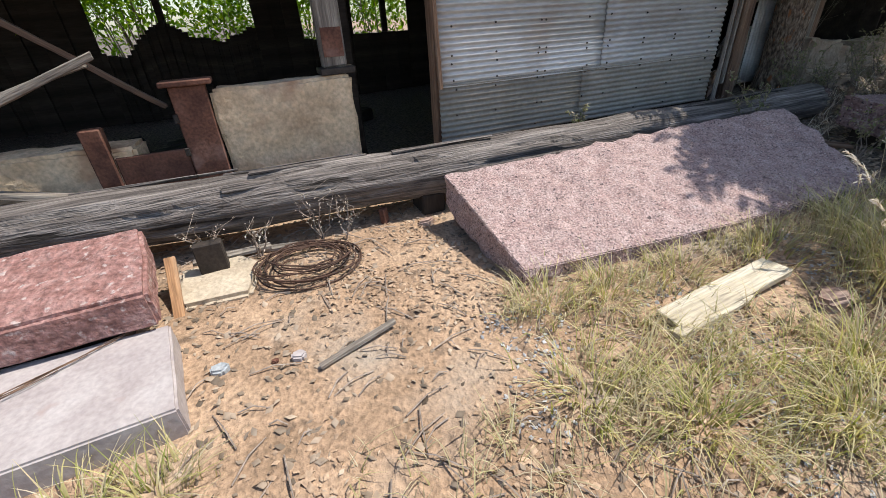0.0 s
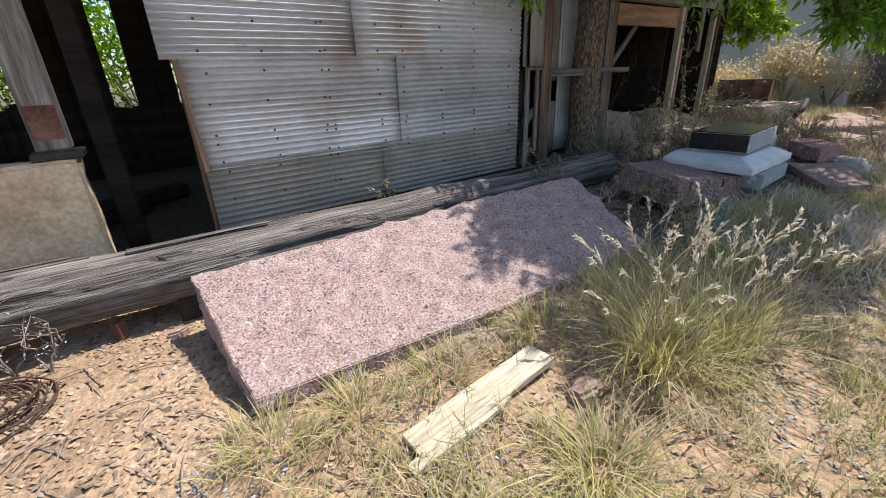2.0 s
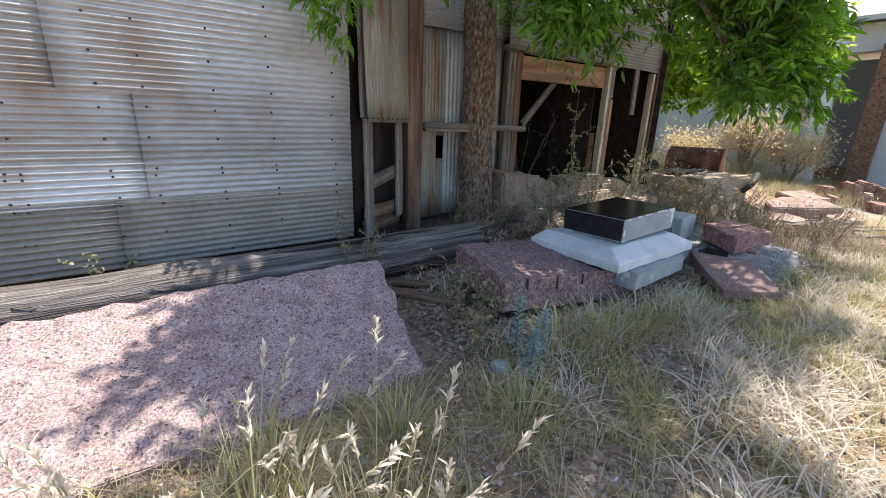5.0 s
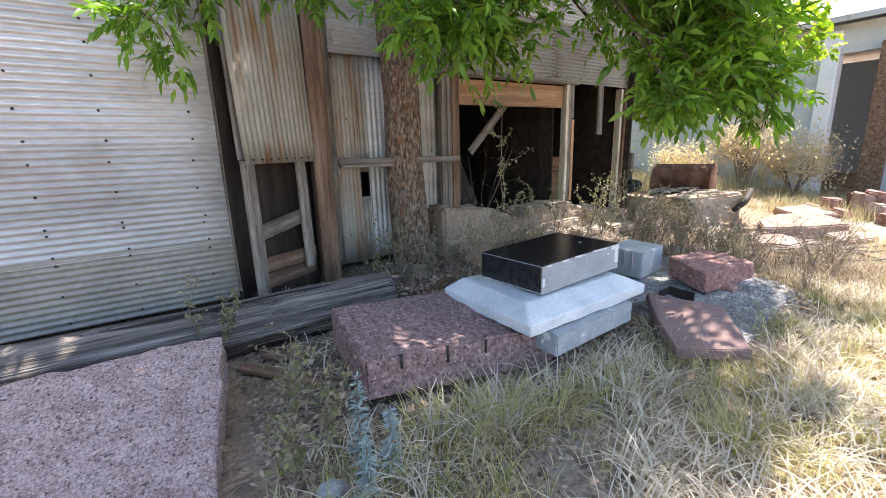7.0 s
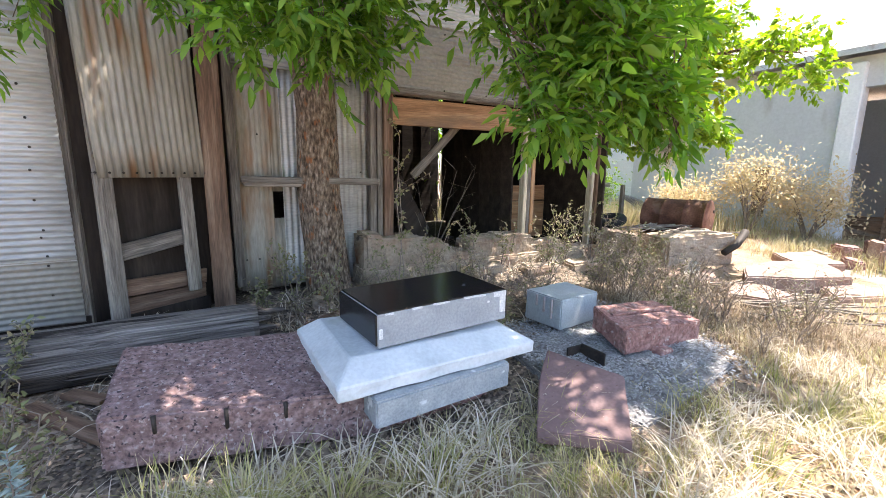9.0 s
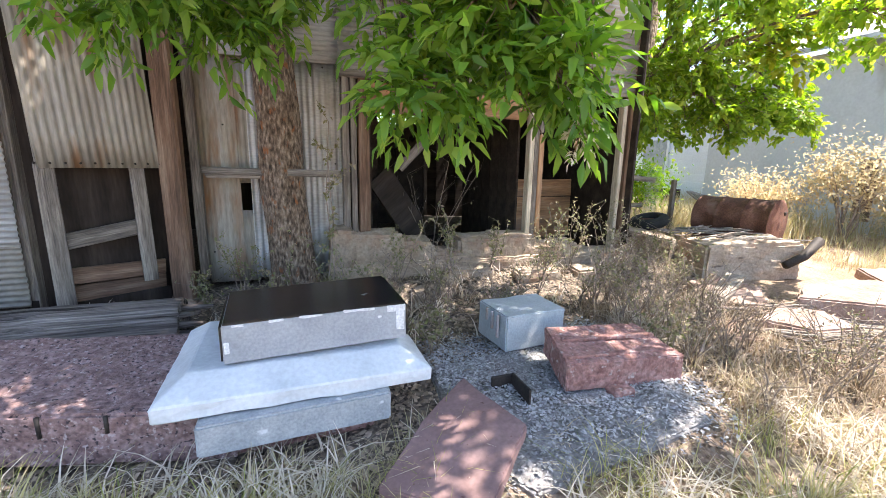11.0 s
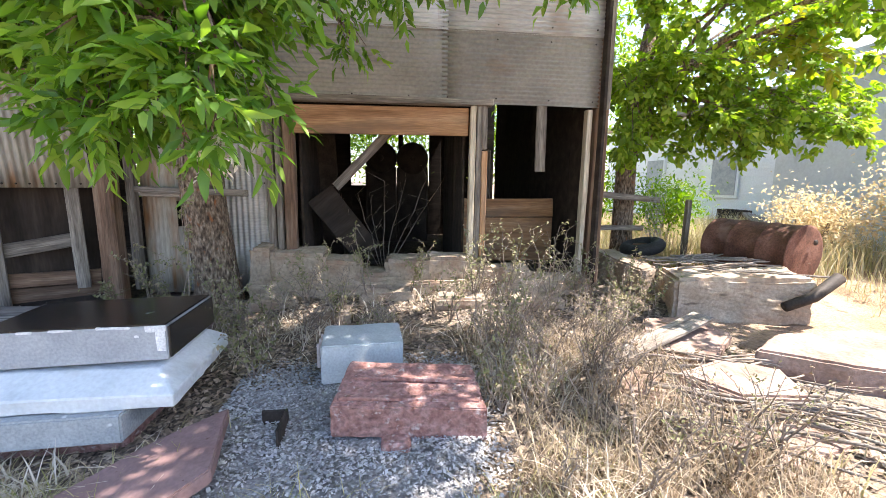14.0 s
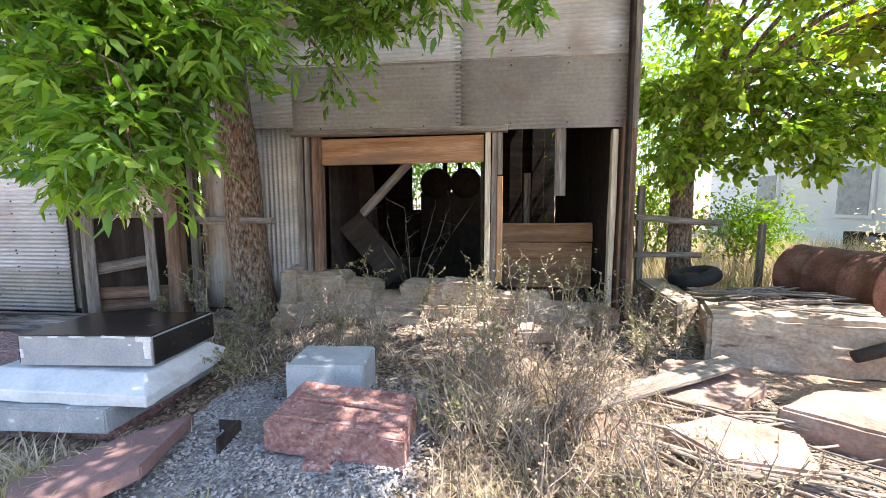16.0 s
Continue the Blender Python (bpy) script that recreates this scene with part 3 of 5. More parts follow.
sheet("corrugated_sheet", (HOLE[1], 3.478, HOLE[3]), (0, 0, 1), (-1, 0, 0), 2.18 - HOLE[3], 0.10, M_tin_rust, wall_3, amp=0.003, seed=1)
sheet("corrugated_sheet", (5.97, 3.47, 0.3), (0, 0, 1), (-1, 0, 0), 1.86, 0.79, M_tin, wall_3, pitch=0.05, amp=0.007, seed=3)
for r in range(4):
    sheet("corrugated_sheet", (4.78, 3.44 - 0.004 * r, 2.13 + r * 0.61), (1, 0, 0), (0, 0, 1), 1.3, 0.64, M_tin, wall_3, seed=r * 1.3)
nails("nail_heads", [(4.86 + 0.1 * k, 3.463, 0.55) for k in range(3)] + [(5.0, 3.463, 1.6), (4.9, 3.463, 2.1), (5.8, 3.455, 2.1), (5.88, 3.455, 1.3)], wall_3)

# the open bay: posts, beam and the tin band above
wall_4 = thing("wall_4", "open timber bay with tin sheets above its beam", "wall", kind="structure")
for r in range(4):
    z0 = (2.04, 2.66, 3.27, 3.88)[r]
    m = M_tin_dull if r == 0 else M_tin
    for x0, x1 in ((5.92, 7.55), (7.5, 9.0)):
        sheet("corrugated_sheet", (x0, 3.335 - 0.012 * r + (0.004 if x0 > 7 else 0), z0), (1, 0, 0), (0, 0, 1), x1 - x0, 0.64 if r else 0.65, m, wall_4, seed=r * 2.1 + x0)
nails("nail_heads", [(x, 3.322 - 0.012 * r, z) for r, z in ((0, 2.09), (0, 2.6), (1, 2.72), (1, 3.2)) for x in (6.2, 6.7, 7.2, 7.55, 8.0, 8.5, 8.93)], wall_4)
board("header", (5.9, 3.36, 2.05), (7.98, 3.36, 2.055), 0.10, 0.06, M_wood, wall_4, seed=21)
board("lintel_beam", (6.08, 3.41, 1.875), (7.76, 3.41, 1.885), 0.05, 0.25, M_wood_tan, wall_4, "orange-brown sawn lintel beam", seed=22, rough=0.003)
for k, (x, w, mm) in enumerate(((5.96, 0.06, M_wood), (6.03, 0.05, M_wood), (6.12, 0.10, M_wood_brown), (7.79, 0.05, M_bleach), (7.85, 0.05, M_wood), (8.925, 0.05, M_bleach))):
    post("jamb_board", x, 3.38 + 0.012 * (k % 3), 0.6 if k < 5 else 0.36, 2.03, w, 0.09, mm, wall_4, seed=30 + k, lean=0.01)
post("jamb_board", 7.91, 3.37, 0.62, 1.62, 0.055, 0.06, M_wood_tan, wall_4, seed=37)
post("jamb_board", 7.91, 3.38, 1.64, 2.03, 0.05, 0.06, M_wood, wall_4, seed=38)
post("corner_post", 9.05, 3.40, 0.3, 4.3, 0.13, 0.13, M_wood_brown, wall_4, seed=40)
post("corner_strip", 9.06, 3.325, 2.02, 4.2, 0.09, 0.025, M_wood, wall_4, seed=41)
board("hanging_board", (8.45, 3.36, 2.06), (8.455, 3.36, 1.44), 0.03, 0.095, M_wood, wall_4, seed=42)
board("loose_brace", (6.50, 3.62, 1.27), (7.02, 3.60, 1.80), 0.03, 0.085, M_wood, wall_4, seed=43)

# broken concrete sill below the bay
sill = thing("concrete_sill", "broken old concrete sill under the open bay", "sill", kind="structure")
zb = 0.12
stone("concrete_base", [(5.78, 3.12, 0.44), (8.97, 3.16, 0.40), (8.97, 3.5, 0.42), (5.78, 3.52, 0.45)], 0.35, M_conc, sill, rough=0.03, cuts=6, bevel=0.02, seed=8, freq=5)
for k, (xa, xb, ya, yb, zt) in enumerate(((5.80, 6.0, 3.15, 3.5, 0.75), (5.9, 6.45, 3.17, 3.52, 0.70), (6.3, 6.75, 3.18, 3.5, 0.62), (6.6, 7.15, 3.17, 3.5, 0.51), (6.98, 7.5, 3.19, 3.55, 0.62), (7.36, 7.85, 3.20, 3.5, 0.64), (7.7, 8.4, 3.22, 3.5, 0.53))):
    stone("concrete_lump", [(xa, ya, zt), (xb, ya, zt - 0.02), (xb, yb, zt), (xa, yb, zt + 0.01)], zt - zb, M_conc, sill, rough=0.028, cuts=4, bevel=0.03, seed=k, freq=5)
for k, (x, y, w, d) in enumerate(((6.05, 2.95, 0.42, 0.2), (7.0, 3.0, 0.5, 0.16), (7.62, 2.85, 0.46, 0.2), (8.3, 2.9, 0.5, 0.25), (6.55, 2.72, 0.34, 0.22))):
    z = gz(x, y) + 0.07
    tagged(stone("concrete_chunk", [(x - w / 2, y - d / 2, z), (x + w / 2, y - d / 2.5, z - 0.01), (x + w / 2.2, y + d / 2, z + 0.02), (x - w / 2.3, y + d / 2.2, z + 0.01)], 0.11, M_conc, None, rough=0.03, cuts=3, bevel=0.02, seed=20 + k),
           "lump of broken concrete lying below the sill", "rubble", "rubble by the sill")

# inside of the bay; most boards coloured near-black for the indoor shade
inner = thing("interior_partition", "timber partitions and boards inside the bay, near-black for indoor shade", "partition", kind="structure")
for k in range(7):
    board("wall_board", (6.20, 3.62 + k * 0.22, 0.3), (6.20, 3.62 + k * 0.22, 3.4), 0.215, 0.025, M_wood_dark_shaded, inner, seed=k, turn=0)
    board("wall_board", (7.74, 3.62 + k * 0.22, 0.3), (7.74, 3.62 + k * 0.22, 3.4), 0.215, 0.025, M_wood_dark_shaded, inner, seed=50 + k, turn=0)
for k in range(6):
    board("wall_board", (9.02, 3.6 + k * 0.7, 0.3), (9.02, 3.6 + k * 0.7, 4.2), 0.70, 0.03, M_wood_dark_shaded, inner, seed=60 + k)
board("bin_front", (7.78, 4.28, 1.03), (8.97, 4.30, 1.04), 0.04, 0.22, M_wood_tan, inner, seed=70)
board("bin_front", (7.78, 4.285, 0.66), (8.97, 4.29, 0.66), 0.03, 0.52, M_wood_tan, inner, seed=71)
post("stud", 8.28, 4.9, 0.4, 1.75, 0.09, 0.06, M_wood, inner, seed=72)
board("leaning_board", (6.32, 3.75, 1.2), (6.78, 3.95, 0.55), 0.03, 0.30, M_wood_dark_shaded, inner, seed=73)
board("leaning_board", (6.26, 4.3, 2.0), (6.30, 4.6, 0.4), 0.3, 0.03, M_wood_dark_shaded, inner, seed=74)
board("fallen_board", (6.4, 4.0, 0.40), (7.4, 4.4, 0.46), 0.2, 0.04, M_wood_dark_shaded, inner, seed=75)

# back wall with its openings; unseen side walls and roof added to darken inside
back = thing("wall_back", "timber back wall with ragged openings, near-black for indoor shade", "wall", kind="structure")


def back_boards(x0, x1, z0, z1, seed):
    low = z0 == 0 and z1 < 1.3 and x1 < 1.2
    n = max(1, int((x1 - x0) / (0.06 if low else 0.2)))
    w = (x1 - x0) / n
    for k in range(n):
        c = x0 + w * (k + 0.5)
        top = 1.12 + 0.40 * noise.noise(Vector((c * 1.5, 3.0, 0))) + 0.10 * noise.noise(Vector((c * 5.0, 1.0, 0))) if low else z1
        board("wall_board", (c, 7.6 + 0.034 * (k % 2), z0), (c, 7.6 + 0.034 * (k % 2), top), 0.03, w + 0.02, M_wood_dark_shaded, back, seed=seed + k)


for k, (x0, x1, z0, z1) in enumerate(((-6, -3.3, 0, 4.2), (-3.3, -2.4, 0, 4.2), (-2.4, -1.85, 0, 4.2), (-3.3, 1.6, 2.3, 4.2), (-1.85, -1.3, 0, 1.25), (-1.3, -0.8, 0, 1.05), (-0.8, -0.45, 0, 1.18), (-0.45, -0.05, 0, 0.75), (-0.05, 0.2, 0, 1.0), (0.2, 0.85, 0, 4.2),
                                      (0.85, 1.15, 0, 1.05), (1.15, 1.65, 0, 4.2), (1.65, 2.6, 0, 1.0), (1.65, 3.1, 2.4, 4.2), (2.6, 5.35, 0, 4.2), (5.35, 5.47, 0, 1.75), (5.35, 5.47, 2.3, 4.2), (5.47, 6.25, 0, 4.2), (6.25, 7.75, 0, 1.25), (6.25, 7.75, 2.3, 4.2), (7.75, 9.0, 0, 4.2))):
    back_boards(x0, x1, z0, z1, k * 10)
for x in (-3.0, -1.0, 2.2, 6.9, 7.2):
    post("stud", x, 7.66, 0, 4.2, 0.09, 0.09, M_wood_dark_shaded, back, seed=int(x * 5) + 90)
# These closing walls and the roof stay out of view and only block light.
tagged(part("wall_west", box(-6.1, -6.0, 2.8, 7.7, -0.1, 4.3), M_wood_dark_shaded), "unseen timber end wall added to keep the inside dark", "wall", kind="structure")
tagged(part("wall_inside", box(4.9, 4.95, 3.6, 7.5, -0.1, 4.3), M_wood_dark_shaded), "unseen timber cross wall added to keep the inside dark", "wall", kind="structure")
tagged(part("ceiling", box(-6.2, 9.1, 2.95, 7.8, 4.28, 4.36), M_wood_dark_shaded), "unseen boarded underside of the roof, added to keep the inside dark", "ceiling", kind="structure")
tagged(part("wall_upper", box(-6.1, 1.1, 2.9, 2.96, 2.3, 4.3), M_wood_dark_shaded), "unseen boards over the open front, added to keep the inside dark", "wall", kind="structure")

# the open front: low wall, posts, ruined ironwork
low = thing("low_wall", "low rendered wall with stained crumbling plaster", "wall", kind="structure")
stone("plastered_block", [(-0.27, 2.99, 0.88), (0.60, 2.99, 0.885), (0.59, 3.3, 0.88), (-0.26, 3.32, 0.87)], 0.86, M_plaster, low, rough=0.018, cuts=4, bevel=0.02, seed=3, freq=4)
stone("plastered_block", [(-2.3, 3.02, 0.66), (-0.75, 3.0, 0.62), (-0.75, 3.3, 0.60), (-2.3, 3.32, 0.66)], 0.65, M_plaster, low, rough=0.03, cuts=4, bevel=0.02, seed=4, freq=4)
post("tall_post", 0.51, 3.08, 0.93, 4.2, 0.155, 0.14, M_wood, low, "peeling grey timber post", seed=80)
board("base_plate", (0.40, 3.08, 0.915), (0.63, 3.08, 0.915), 0.2, 0.04, M_iron, low, seed=81)
part("rust_plate", box(0.445, 0.575, 3.005, 3.011, 1.0, 1.17, 0.002), M_rust, low, "rusty iron plate")
post("tall_post", 0.72, 3.8, 0.0, 4.2, 0.14, 0.12, M_wood_dark_shaded, low, seed=82)
hearth = thing("rusted_boiler_front", "rusted iron boiler front between the low walls", "boiler")
part("side_plate", box(-0.48, -0.28, 2.98, 3.06, 0.02, 0.92, 0.008), M_rust, hearth)
part("side_plate", box(-0.99, -0.88, 2.98, 3.06, 0.02, 0.74, 0.008), M_rust, hearth)
part("door_plate", box(-0.875, -0.485, 3.0, 3.03, 0.02, 0.56, 0.006), M_rust, hearth)
part("rim", box(-0.52, -0.24, 2.95, 3.10, 0.92, 0.95, 0.006), M_rust, hearth)
for k in range(4):
    part("hinge", box(-0.50 + 0.001 * k, -0.47, 2.965, 2.98, 0.12 + k * 0.2, 0.17 + k * 0.2, 0.003), M_iron, hearth)
planks = (((-2.0, 2.6, 0.62), (-0.72, 2.82, 1.12), 0.10), ((-2.0, 2.75, 0.72), (-0.80, 2.95, 1.08), 0.09), ((-2.2, 3.1, 2.2), (-0.6, 3.5, 0.75), 0.14), ((-1.6, 2.7, 0.60), (-0.95, 2.78, 0.40), 0.05))
for k, (a, b, w) in enumerate(planks):
    tagged(board("broken_plank", a, b, w, 0.035, M_wood if k != 2 else M_wood_brown, None, seed=100 + k, rough=0.01), "weathered grey broken plank leaning on the ruin", "plank", "broken planks")
for k in range(9):
    x, y = -2.6 + k * 0.42, 4.2 + (k % 3) * 0.5
    tagged(board("scrap_timber", (x - 0.5, y, gz(x, y) + 0.05), (x + 0.5, y + 0.3, gz(x, y) + 0.10), 0.2, 0.14, M_wood_dark_shaded, None, seed=120 + k), "scrap timber heaped inside the ruin, near-black for indoor shade", "timber", "scrap heap inside")
for k, x in enumerate((6.85, 7.38)):
    d = thing("machine_drum", "dark round iron drum of old machinery inside", "machinery", "machinery inside")
    tube("shell", [(x, 6.6, 1.72), (x, 6.66, 1.72), (x, 7.0, 1.72), (x, 7.06, 1.72)], [0.22, 0.27, 0.27, 0.22], M_iron, d, 24)
    tube("hub", [(x, 6.5, 1.72), (x, 6.62, 1.72)], [0.05, 0.05], M_iron, d, 10)
    part("stand", box(x - 0.262, x + 0.262, 6.65, 7.0, 0.1, 1.58, 0.02), M_iron, d)

# ---- the great log ----
log = thing("fallen_log", "long split weathered timber log lying before the wall", "log")
pts, rad = [], []
for k in range(150):
    s = k / 149
    x = -2.4 + 7.22 * s
    y = 2.49 + 0.30 * max(0, (1.6 - x) / 4.0) ** 1.3
    pts.append((x, y, 0.31 - 0.03 * s + 0.012 * noise.noise(Vector((x * 1.2, 0, 0)))))
    rad.append(0.165 + 0.012 * noise.noise(Vector((x * 2.1, 4, 0))))
bm = tube_into(bmesh.new(), pts, rad, 48, 0.0)
for v in bm.verts:
    ax = min(pts, key=lambda p: abs(p[0] - v.co.x))
    d = v.co - Vector(ax)
    d.x = 0
    th = math.atan2(d.z, d.y)
    crack = noise.noise(Vector((v.co.x * 0.55, th * 3.2, 5)))
    groove = -0.045 * max(0, 1 - abs(crack) * 16) * step(-0.1, 0.2, noise.noise(Vector((v.co.x * 0.7, th, 3)))) - 0.012 * max(0, 1 - abs(noise.noise(Vector((v.co.x * 0.5, th * 7.0, 9)))) * 14)
    ridge = 0.006 * noise.noise(Vector((v.co.x * 0.9, th * 7, 1)))
    v.co += d.normalized() * (groove + ridge)
part("trunk", bm, M_log, log, smooth=True)
for k in range(11):
    x = -2.2 + 4.0 * random.random()
    th = radians(random.uniform(35, 150))
    ax = min(pts, key=lambda p: abs(p[0] - x))
    ln = random.uniform(0.25, 0.8)
    r = 0.168
    board("splinter", (x, ax[1] - r * math.cos(th), ax[2] + r * math.sin(th)), (x + ln, ax[1] - 0.03 * (ln) - r * math.cos(th), ax[2] + r * math.sin(th) + 0.006), random.uniform(0.02, 0.05), 0.018, M_log, log, seed=140 + k, turn=90 - math.degrees(th), taper=0.5)
for k in range(9):
    a = radians(20 + 36 * k)
    tube("end_splinter", [(4.77, 2.49 + 0.10 * math.cos(a), 0.28 + 0.10 * math.sin(a)), (4.90 + 0.05 * (k % 3), 2.49 + 0.11 * math.cos(a), 0.28 + 0.105 * math.sin(a))], [0.035, 0.012], M_log, log, 6)
for x in (0.9, 2.6, 4.3):
    tagged(part("log_chock", box(x - 0.08, x + 0.08, 2.40, 2.62, gz(x, 2.5) - 0.05, 0.18, 0.01), M_wood_dark_shaded), "dark wooden chock under the log", "chock", "log chocks")
tagged(board("stub_post", (0.56, 2.40, -0.03), (0.55, 2.41, 0.15), 0.05, 0.04, M_rust, None, seed=160), "short rusty stub standing before the log", "post")

# ---- stones ----
slab = thing("granite_slab", "long rough pink granite slab resting on the ground", "stone slab")
stone("block", [(0.90, 2.21, 0.365), (0.955, 1.40, 0.125), (2.2, 1.29, 0.12), (3.52, 1.27, 0.115), (3.68, 2.04, 0.44), (2.3, 2.16, 0.40)], 0.20, M_pink, slab, rough=0.02, cuts=5, bevel=0.005, seed=1, freq=9)
part("bearer", box(1.2, 1.35, 1.5, 2.1, -0.02, 0.06, 0.01), M_wood_dark_shaded, slab)
part("bearer", box(3.2, 3.35, 1.45, 1.95, 0.0, 0.10, 0.01), M_wood_dark_shaded, slab)

blk = thing("drilled_granite_block", "plum granite block with drill grooves in its face", "stone block")
stone("block", [(4.20, 1.93, 0.485), (4.17, 1.42, 0.40), (5.28, 1.28, 0.30), (5.25, 2.03, 0.36)], 0.22, M_plum, blk, rough=0.010, cuts=5, bevel=0.012, seed=2, freq=8)
# Dark rods, slightly proud of the face, stand for the shade in the drill grooves.
for k, s in enumerate((0.16, 0.38, 0.58)):
    p = Vector((4.17, 1.42, 0.40)).lerp(Vector((5.28, 1.28, 0.30)), s)
    tube("groove_shade_rod", [(p.x, p.y - 0.002, p.z - 0.005), (p.x, p.y - 0.004, p.z - 0.075 - 0.015 * (k % 2))], [0.009, 0.007], M_iron, blk, 8)
part("bearer", box(4.3, 4.4, 1.45, 1.85, 0.05, 0.24, 0.01), M_wood_dark_shaded, blk)
part("bearer", box(5.0, 5.1, 1.4, 1.9, 0.05, 0.14, 0.01), M_wood_dark_shaded, blk)

tagged(stone("low_granite_slab", [(5.13, 1.98, 0.34), (5.15, 1.15, 0.335), (5.90, 1.19, 0.335), (5.92, 1.98, 0.345)], 0.13, M_grey, None, rough=0.003, cuts=3, bevel=0.008, seed=5), "grey granite slab under a bevelled marble slab", "stone slab")
part("bearer_stone", box(5.2, 5.85, 1.3, 1.9, 0.03, 0.212, 0.015), M_red).select_set(False)
tagged(bpy.data.objects["bearer_stone"], "reddish bearer stone under the stacked slabs", "stone")
mb = thing("marble_slab", "pale grey marble slab with bevelled edges", "stone slab")
top_in = [(5.09, 1.90, 0.485), (5.10, 1.34, 0.475), (5.98, 1.37, 0.465), (5.99, 1.86, 0.478)]
bm = bmesh.new()
c0 = Vector((5.54, 1.6, 0.45))
outline = [(4.98, 1.96, 0.42), (5.0, 1.20, 0.41), (6.10, 1.23, 0.40), (6.07, 1.93, 0.415)]
rings = [[bm.verts.new(Vector(p) - c0) for p in top_in], [bm.verts.new(Vector(p) - c0) for p in outline], [bm.verts.new(Vector(p) - c0 - Vector((0, 0, 0.065))) for p in outline]]
bm.faces.new(rings[0]), bm.faces.new(rings[2][::-1])
for a, b in zip(rings, rings[1:]):
    for k in range(4):
        bm.faces.new((a[k], b[k], b[(k + 1) % 4], a[(k + 1) % 4]))
bmesh.ops.recalc_face_normals(bm, faces=bm.faces)
bmesh.ops.bevel(bm, geom=bm.edges[:], offset=0.006, segments=1, affect="EDGES")
for _ in range(4):
    bmesh.ops.subdivide_edges(bm, edges=[e for e in bm.edges if e.calc_length() > 0.05], cuts=1, use_grid_fill=True)
bmesh.ops.triangulate(bm, faces=bm.faces[:])
bm.normal_update()
for v in bm.verts:
    v.co += v.normal * (0.004 * noise.noise(v.co * 7) + (0.006 * noise.noise(v.co * 22) if v.co.z < -0.04 else 0))
part("slab", bm, M_white, mb, "", Matrix.Translation(c0))

blackb = thing("black_granite_block", "polished black granite block with sawn grey sides", "stone block")
bt = [(5.20, 1.83, 0.655), (5.235, 1.345, 0.655), (6.015, 1.385, 0.665), (6.0, 1.90, 0.665)]
stone("sawn_body", [(x, y, z - 0.004) for x, y, z in bt], 0.165, M_saw, blackb, "sawn grey granite body", rough=0.0015, cuts=3, bevel=0.004, seed=6)
stone("polished_top", [(x + (0.006 if x < 5.5 else -0.006), y + (0.006 if y < 1.6 else -0.006), z + 0.004) for x, y, z in bt], 0.012, M_black, blackb, "polished black top", rough=0.0, cuts=0, bevel=0.002)
stone("polished_end", [(5.192, 1.825, 0.648), (5.226, 1.350, 0.648), (5.236, 1.350, 0.648), (5.203, 1.825, 0.648)], 0.15, M_black, blackb, "polished black end face", rough=0.0, cuts=0, bevel=0.001)

stone("polished_end", [(6.003, 1.895, 0.655), (6.018, 1.392, 0.655), (6.026, 1.392, 0.655), (6.011, 1.895, 0.655)], 0.15, M_black, blackb, "polished black end face", rough=0.0, cuts=0, bevel=0.001)
f0, f1 = Vector((5.235, 1.345, 0.655)), Vector((6.015, 1.385, 0.665))
for k, (u, dz, w, h) in enumerate(((0.94, 0.018, 0.09, 0.03), (0.965, 0.075, 0.04, 0.10), (0.72, 0.006, 0.14, 0.012), (0.45, 0.006, 0.10, 0.010), (0.27, 0.006, 0.06, 0.010), (0.08, 0.010, 0.05, 0.012), (0.02, 0.10, 0.02, 0.05), (0.84, 0.05, 0.02, 0.012))):
    q = f0.lerp(f1, u)
    stone("chalk_scuff", [(q.x - w / 2, q.y - 0.004, q.z - dz + h / 2), (q.x + w / 2, q.y - 0.002, q.z - dz + h / 2), (q.x + w / 2, q.y + 0.006, q.z - dz + h / 2), (q.x - w / 2, q.y + 0.004, q.z - dz + h / 2)], h, M_chalk, blackb, "chalky white scuff on the sawn face", rough=0.004, cuts=2, bevel=0.002, seed=k, freq=40)

cubeb = thing("grey_granite_cube", "small grey granite block with pale saw grooves", "stone block")
stone("block", [(6.64, 1.93, 0.45), (6.665, 1.59, 0.45), (7.11, 1.66, 0.435), (7.09, 1.97, 0.445)], 0.22, M_cube, cubeb, rough=0.005, cuts=4, bevel=0.008, seed=7)
for k in range(3):
    part("saw_groove", box(6.634, 6.650, 1.655 + k * 0.075, 1.668 + k * 0.075, 0.30 + 0.03 * k, 0.44, 0.002), M_pale, cubeb, "pale saw groove", pose(0, 0, 0))

redb = thing("red_granite_block", "rough split red granite block", "stone block")
stone("block", [(6.84, 1.47, 0.42), (6.775, 1.15, 0.35), (7.47, 1.09, 0.335), (7.46, 1.46, 0.38)], 0.15, M_red, redb, rough=0.009, cuts=4, bevel=0.006, seed=8, freq=11)
board("split_ridge", (6.86, 1.335, 0.388), (7.45, 1.30, 0.372), 0.035, 0.02, M_red, redb, "low ridge left by splitting", seed=61, rough=0.008)
board("split_ridge", (6.80, 1.20, 0.362), (7.44, 1.15, 0.345), 0.03, 0.016, M_red, redb, "low ridge left by splitting", seed=62, rough=0.008)
tagged(part("prop_stone", box(7.0, 7.13, 1.05, 1.30, 0.10, 0.215, 0.012), M_red), "small red prop stone under the split block", "stone")
tagged(part("prop_stone", box(6.95, 7.3, 1.32, 1.5, 0.10, 0.225, 0.012), M_red), "small red prop stone behind the split block", "stone")
